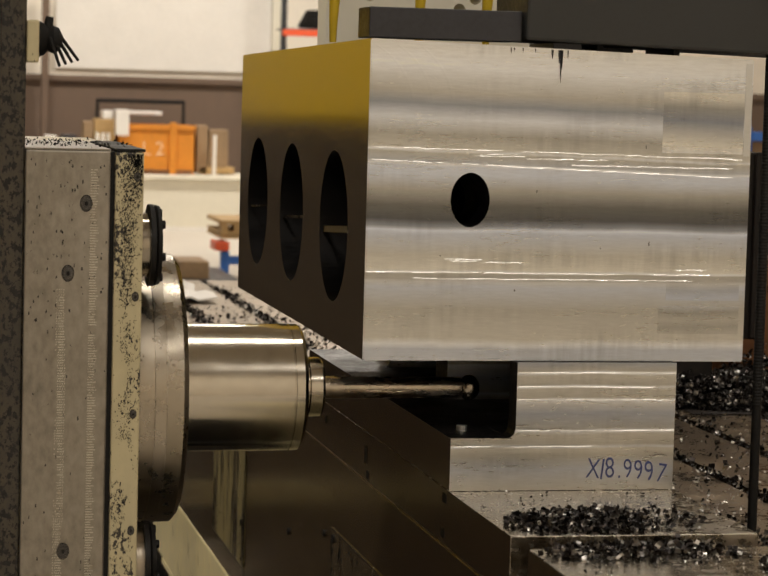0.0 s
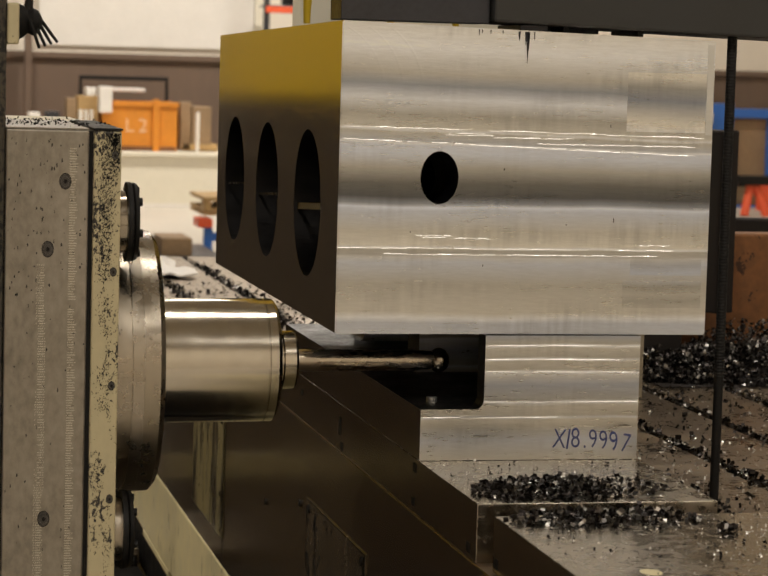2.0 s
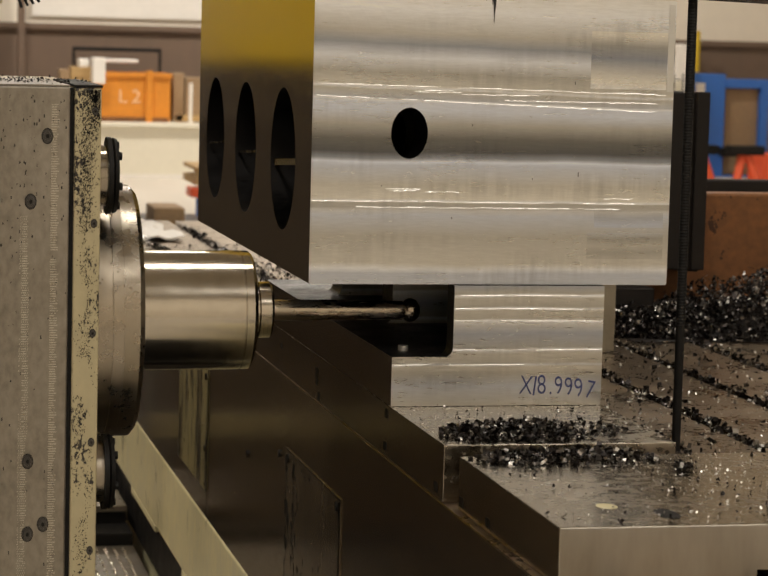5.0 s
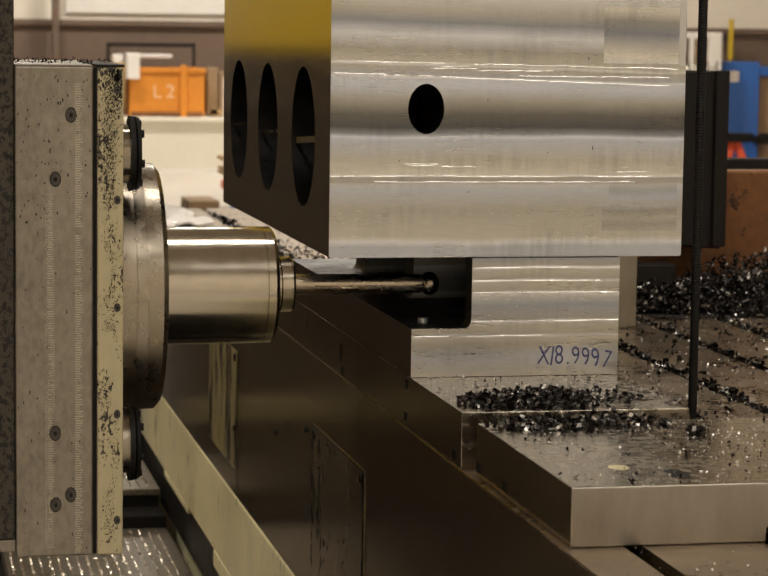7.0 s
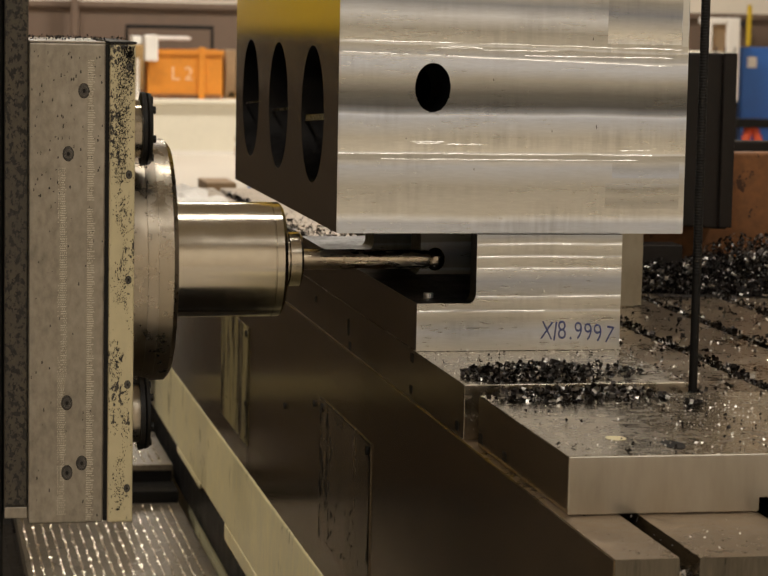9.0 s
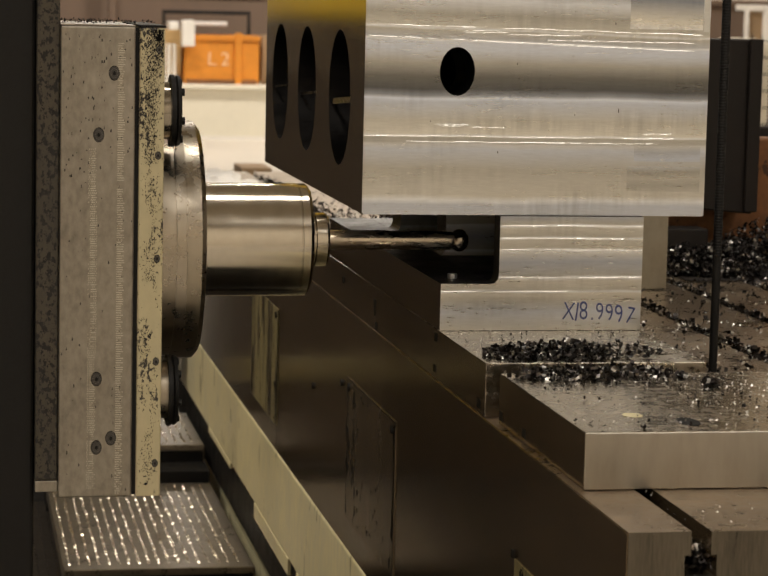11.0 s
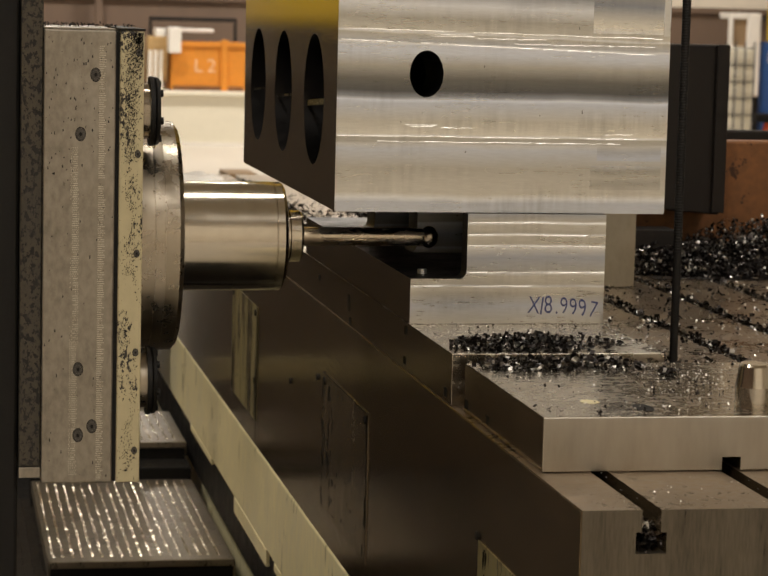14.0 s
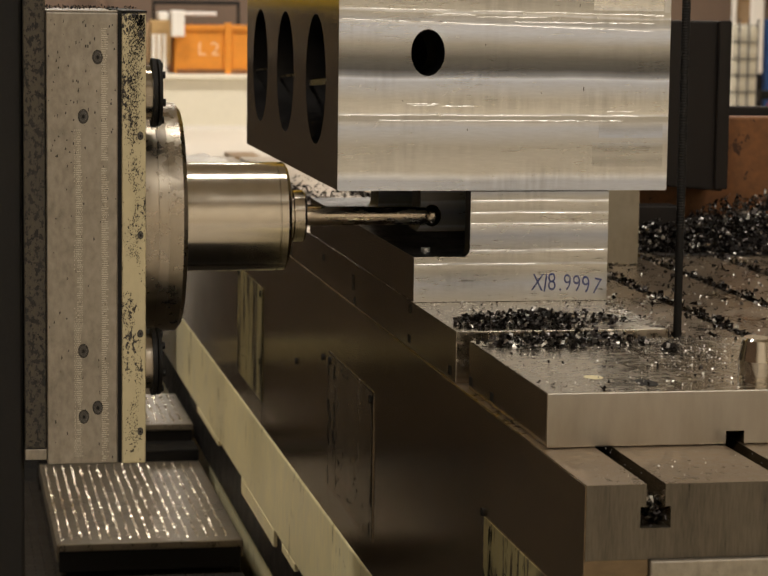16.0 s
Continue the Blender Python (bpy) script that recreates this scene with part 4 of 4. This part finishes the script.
# stuck flecks
for x, z, h in ((0.302, 0.228, 0.004), (0.309, 0.124, 0.006), (0.162, 0.074, 0.003), (0.183, 0.179, 0.003), (0.255, 0.12, 0.002), (0.08, 0.11, 0.002)):
    part("stuck_fleck", box(x - 0.0004, x + 0.0004, -0.0005, 0.0004, z, z + h * 0.8, 0), DARK, work)
# yellow hooks and bracket above the clamp plate
for x, y in ((0.026, 0.33), (0.122, 0.30), (0.195, 0.27)):
    hk = thing("lifting_hook", "worn yellow lifting hook above the clamp plate", "lifting hook", "lifting hooks")
    bm = bmesh.new()
    rings = []
    for k in range(9):
        a = k / 8
        r = 0.004 + 0.007 * a
        rings.append([bm.verts.new((x - 0.004 + 0.010 * a * a + r * math.cos(radians(30 * j)), y + r * math.sin(radians(30 * j)), 0.3365 + 0.15 * a)) for j in range(12)])
    for p, q in zip(rings, rings[1:]):
        for j in range(12):
            bm.faces.new((p[j], p[(j + 1) % 12], q[(j + 1) % 12], q[j]))
    bm.faces.new(rings[0][::-1]), bm.faces.new(rings[-1])
    part("hook_body", bm, YELLOW, hk, "", True)
brk = thing("perforated_bracket", "cream painted bracket with drilled holes", "bracket")
part("bracket_body", cut(box(0.045, 0.32, 0.50, 0.56, 0.3265, 0.60, 0.003), [rod((x, 0.4, z), (x, 0.7, z), 0.008, seg=16) for x, z in ((0.10, 0.40), (0.17, 0.405), (0.215, 0.385), (0.235, 0.40), (0.26, 0.41))]), PALEBOX, brk)

# ---- angle plate, slab, grey block on the table ----
ang = thing("angle_plate", "rusty brown steel angle plate on the table", "angle plate")
part("upright", box(0.66, 1.34, 1.28, 1.34, TZ + 0.0005, 0.024, 0.004), RUST, ang)
part("gusset", box(0.93, 0.97, 1.3405, 1.75, TZ + 0.0005, 0.02, 0.004), RUST, ang)
# Back leaf is black, not rust: the dark interior is painted on.
part("back_leaf", box(0.66, 1.34, 1.7505, 1.79, TZ + 0.0005, 0.020, 0.004), BLACKIRON, ang, "back leaf, black for the shade inside")
slab = thing("iron_slab", "black scaled iron slab leaning on the angle plate", "slab")
bm = box(0.64, 0.897, 1.20, 1.279, -0.098, 0.198, 0.003)
for v in bm.verts:
    if v.co.z < 0:
        v.co.z += (0.80 - v.co.x) * 0.10 if v.co.x < 0.85 else -0.006
part("slab_body", bm, BLACKIRON, slab)
part("slab_lip", box(0.880, 0.903, 1.19, 1.1995, -0.10, 0.199, 0.002), BLACKIRON, slab)
gb = thing("steel_block", "small dark steel block beside the chip heap", "steel block")
part("block_body", box(0.69, 0.80, 1.14, 1.20, TZ + 0.0005, -0.125, 0.002), BLACKIRON, gb)
rag = thing("white_rag", "crumpled white rag on the table's far end", "rag")
bm = bmesh.new()
bmesh.ops.create_grid(bm, x_segments=14, y_segments=14, size=0.5)
for v in bm.verts:
    n = noise.noise((v.co.x * 5, v.co.y * 5, 1.7))
    v.co = Vector((0.17 + v.co.x * 0.13 * (1 + 0.3 * n), 3.05 + v.co.y * 0.55, TZ + 0.012 + 0.012 * n))
bmesh.ops.solidify(bm, geom=bm.faces[:], thickness=0.004)
part("cloth", bm, WHITEP, rag, "", True)

# ---- far side of the hall ----
CX, CY, CZ = -0.49, -2.705, 0.256


def far(x, z, y0, y1):
    """A place seen at depth y0, carried out to depth y1."""
    k = (y1 - CY) / (y0 - CY)
    return CX + (x - CX) * k, CZ + (z - CZ) * k


def far_box(x0, x1, z0, z1, y0, y1, deep, bevel=0.008):
    a, c = far(x0, z0, y0, y1), far(x1, z1, y0, y1)
    return box(a[0], c[0], y1, y1 + deep, a[1], c[1], bevel)


def far_thing(name, label, category, *parts, group=""):
    o = thing(name, label, category, group)
    for pn, bm, mm in parts:
        part(pn, bm, mm, o)
    return o


cab = thing("low_cabinet", "long pale cream sheet-metal cabinet on the floor", "cabinet")
k0 = far(0.0, -0.40, 15, 22.4)[1]
part("cabinet_body", box(-2.2, 4.2, 22.42, 23.4, FZ, k0 - 0.05, 0.01), PALEBOX, cab)
part("cabinet_top", box(-2.22, 4.22, 22.38, 23.42, k0 - 0.049, k0, 0.008), PALEBOX, cab)
part("kick_strip", box(-2.2, 4.2, 22.41, 22.419, FZ, FZ + 0.04, 0), WHITEP, cab)
bin_ = thing("orange_bin", "orange steel bin with white chalk marks", "bin")
Y = 22.6
a, c = far(1.246, -0.344, 15, Y), far(1.80, -0.035, 15, Y)
part("bin_body", cut(box(a[0], c[0], Y, Y + 0.6, k0 + 0.0005, c[1], 0.01), [box(a[0] + 0.03, c[0] - 0.03, Y + 0.03, Y + 0.57, k0 + 0.05, c[1] + 0.2, 0)]), ORANGE, bin_)
part("bin_rim", box(a[0] - 0.01, c[0] + 0.01, Y - 0.02, Y - 0.0005, c[1] - 0.05, c[1], 0.006), ORANGE, bin_)
part("bin_post", box(c[0] - 0.26, c[0] - 0.19, Y - 0.03, Y - 0.0005, k0 + 0.001, c[1] + 0.03, 0.006), ORANGE, bin_)
part("bin_skid", box(a[0] + 0.02, c[0] - 0.02, Y - 0.025, Y - 0.001, k0 + 0.001, k0 + 0.05, 0.006), RUST, bin_)
for ch, x in (("L", 0.24), ("2", 0.38)):
    cu = bpy.data.curves.new("marking", "FONT")
    cu.body, cu.size, cu.extrude = ch, 0.20, 0.001
    tmp = new("temp", cu)
    me = bpy.data.meshes.new_from_object(tmp.evaluated_get(bpy.context.evaluated_depsgraph_get()))
    bpy.data.objects.remove(tmp)
    bm = bmesh.new()
    bm.from_mesh(me)
    bmesh.ops.transform(bm, matrix=pose(a[0] + x, Y - 0.003, k0 + 0.2, 90, 0, 0), verts=bm.verts)
    part("chalk_mark", bm, CHALK, bin_, "white chalk character")
far_thing("white_box", "white box standing on the orange bin's edge", "box", ("body", far_box(1.228, 1.32, -0.12, 0.07, 15, 22.5, 0.25), WHITEP))
far_thing("white_board", "white board lying over the bin", "board", ("board", far_box(1.32, 1.56, 0.035, 0.062, 15, 22.9, 0.3), WHITEP))
for x0, x1, z0, z1, mm, lab in ((0.99, 1.06, -0.31, -0.02, BROWNBOX, "brown carton on the cabinet"), (1.07, 1.22, -0.33, 0.0, WOOD, "stack of pale wooden slats"), (1.13, 1.20, 0.0, 0.06, WHITEP, "white carton on a stack"),
                                (1.82, 1.90, -0.38, -0.03, BROWNBOX, "brown carton beside the bin"), (1.91, 2.05, -0.34, -0.06, BROWNBOX, "brown wrapped load on a skid"), (1.84, 2.10, -0.385, -0.335, WOOD, "wooden skid under a load"),
                                (0.70, 0.93, -0.38, -0.20, BROWNBOX, "low brown carton on the cabinet"), (0.72, 0.80, -0.20, -0.13, WHITEP, "small white carton on another one"), (0.84, 0.94, -0.20, -0.12, SLATE, "grey metal case on a carton")):
    far_thing("carton", lab, "box", ("body", far_box(x0, x1, z0, z1, 15, 22.7, 0.3), mm), group="goods on the cabinet")
for x in (1.09, 1.13, 1.17, 1.95):
    far_thing("white_tube", "upright white tube among the cartons", "tube", ("tube", rod((far(x, 0, 15, 22.6)[0], 22.6, k0), (far(x, 0, 15, 22.6)[0], 22.6, k0 + 0.42), 0.02, seg=12), WHITEP))
far_thing("dark_frame", "dark steel frame against the brown wall", "frame", ("rail", far_box(1.079, 1.73, 0.118, 0.146, 15, 24.5, 0.05), DARK), ("post", far_box(1.079, 1.10, -0.40, 0.117, 15, 24.5, 0.05), DARK), ("post", far_box(1.71, 1.73, -0.40, 0.117, 15, 24.5, 0.05), DARK))
far_thing("wall_post", "brown steel wall post", "post", ("post", far_box(0.685, 0.735, -0.80, 0.9, 15, 24.7, 0.15), BROWNWALL))
# shelving at the wall
rack = thing("storage_rack", "tall storage rack with orange beams", "rack")
for x in (4.08, 4.95):
    q = far(x, 0, 25, 24.2)[0]
    part("rack_post", box(q, q + 0.06, 24.2, 24.28, FZ, 2.4, 0.005), SLATE, rack)
part("rack_beam", far_box(4.10, 4.95, 0.86, 0.935, 25, 24.15, 0.05), RED, rack)
part("rack_shelf", far_box(4.10, 4.95, 0.93, 0.95, 25, 24.21, 0.5), SLATE, rack)
coil = thing("cable_coil", "dark coil of cable on the rack", "coil")
bm = bmesh.new()
q = far(4.5, 0.935, 25, 24.4)
for k in range(5):
    r = 0.20 - 0.02 * k
    for j in range(20):
        a0, a1 = j * math.pi / 10, (j + 1) * math.pi / 10
        put_rod(bm, (q[0] + r * math.cos(a0), 24.4 + r * math.sin(a0), q[1] + 0.05 + 0.035 * k), (q[0] + r * math.cos(a1), 24.4 + r * math.sin(a1), q[1] + 0.05 + 0.035 * k), 0.03, seg=6)
part("coil_body", bm, DARK, coil)
# white roller door in the upper wall
dr = thing("roller_door", "bright white roller door in the upper wall", "door")
for k in range(9):
    z = 0.42 + k * 0.16
    part("door_slat", box(1.5, 3.95, 24.95, 24.992, z, z + 0.1595, 0.001), WHITEP, dr)
part("door_frame", box(3.96, 4.06, 24.93, 24.992, 0.36, 1.9, 0.005), PALEBOX, dr)
# pallets in the middle distance
Y = 16.0
pal = thing("pallet_stack", "stacked pale wooden pallets on a blue trolley", "pallet")
for z0, z1 in ((-0.405, -0.385), (-0.455, -0.44), (-0.475, -0.46)):
    part("board", far_box(1.155, 1.60, z0, z1, 9, Y, 0.8, 0.004), WOOD, pal)
for x in (1.16, 1.22, 1.30):
    part("block", far_box(x, x + 0.03, -0.44, -0.405, 9, Y + 0.01, 0.2, 0.004), WOOD, pal)
part("red_end", far_box(1.13, 1.20, -0.535, -0.49, 9, Y - 0.05, 0.3, 0.01), RED, pal)
part("blue_post", far_box(1.16, 1.20, -0.85, -0.536, 9, Y, 0.08, 0.006), BLUE, pal)
part("blue_rail", far_box(1.16, 1.7, -0.60, -0.56, 9, Y + 0.09, 0.08, 0.006), BLUE, pal)
bench = thing("low_bench", "low dark steel bench with wooden blocks", "bench")
part("bench_top", far_box(0.835, 1.26, -0.705, -0.675, 9, 14.5, 1.2, 0.006), SLATE, bench)
for x in (0.84, 1.06):
    q = far(x, 0, 9, 14.6)[0]
    part("leg", box(q, q + 0.06, 14.6, 14.68, FZ, far(0, -0.706, 9, 14.5)[1], 0.004), SLATE, bench)
crate = thing("wooden_crate", "brown wooden crate on the bench", "crate")
part("crate_body", far_box(0.95, 1.10, -0.6745, -0.585, 9, 14.6, 0.5, 0.006), BROWNBOX, crate)
# blue stand, white cabinets and red trestles on the far side
Y = 24.0
st = thing("blue_stand", "blue painted steel frame stand by the wall", "stand")
for x0, x1, z0, z1 in ((4.765, 5.0, -0.62, 0.09), (5.245, 5.30, -0.62, 0.06), (5.001, 5.244, 0.0, 0.06), (5.001, 5.244, -0.63, -0.56)):
    part("frame_bar", far_box(x0, x1, z0, z1, 12, Y, 0.2, 0.01), BLUE, st)
part("panel", far_box(5.001, 5.244, -0.559, -0.001, 12, Y + 0.1, 0.05, 0.004), BROWNBOX, st)
part("board", far_box(4.98, 5.23, -0.44, -0.385, 12, Y - 0.1, 0.05, 0.004), DARK, st)
part("placard", far_box(4.80, 4.86, -0.04, 0.03, 12, Y - 0.02, 0.015, 0.002), WHITEP, st)
for x, yb in ((4.86, 22.6), (5.17, 22.3)):
    tr = thing("red_trestle", "red-orange folding trestle on the floor", "trestle", "trestles")
    q = far(x, -0.34, 12, yb)
    for dx in (-0.10, 0.10):
        part("leg", rod((q[0] + dx * 1.3, yb, FZ), (q[0] + dx * 0.3, yb + 0.1, q[1] - 0.15), 0.05, 0.05, 8), RED, tr)
    part("top_bar", box(q[0] - 0.2, q[0] + 0.2, yb, yb + 0.2, q[1] - 0.15, q[1] - 0.05, 0.01), DARK, tr)
far_thing("red_machine", "red machine standing by the wall", "machine", ("body", far_box(5.28, 5.7, -0.75, -0.42, 12, 23.0, 0.5), RED))
wc = thing("white_cabinet", "white cabinet with a beige window", "cabinet")
part("cabinet_body", far_box(4.655, 4.745, -0.26, 0.275, 12, 23.6, 0.5, 0.02), WHITEP, wc)
part("window_head", far_box(4.553, 4.654, 0.235, 0.275, 12, 23.6, 0.5, 0.01), WHITEP, wc)
part("window", far_box(4.557, 4.654, -0.10, 0.234, 12, 23.65, 0.02, 0.004), BROWNBOX, wc)
part("window_post", far_box(4.540, 4.556, -0.10, 0.275, 12, 23.6, 0.1, 0.004), WHITEP, wc)
part("plinth", far_box(4.54, 4.745, -0.90, -0.261, 12, 23.75, 0.3, 0.01), DARK, wc)
tank = thing("caged_tank", "cream plastic tank in a wire cage", "tank")
part("tank_body", far_box(4.522, 4.712, -0.50, 0.055, 12, 21.5, 0.9, 0.04), PALEBOX, tank)
for k in range(6):
    z = -0.49 + k * 0.107
    part("cage_bar", far_box(4.518, 4.716, z, z + 0.007, 12, 21.45, 0.03, 0.003), SLATE, tank)
for x in (4.520, 4.583, 4.646, 4.709):
    part("cage_upright", far_box(x, x + 0.006, -0.5, 0.09, 12, 21.4, 0.03, 0.003), SLATE, tank)
part("tank_pallet", far_box(4.515, 4.718, -0.66, -0.505, 12, 21.5, 0.9, 0.01), DARK, tank)
pst = thing("yellow_bollard_pipe", "upright yellow pipe on the wall", "pipe")
q = far(4.80, 0.36, 12, 24.6)
part("pipe", rod((q[0], 24.6, far(0, 0.10, 12, 24.6)[1]), (q[0], 24.6, q[1]), 0.03, seg=12), YELLOW, pst)
part("clip", box(q[0] - 0.05, q[0] + 0.05, 24.62, 25.0, q[1] - 0.25, q[1] - 0.2, 0.004), SLATE, pst)
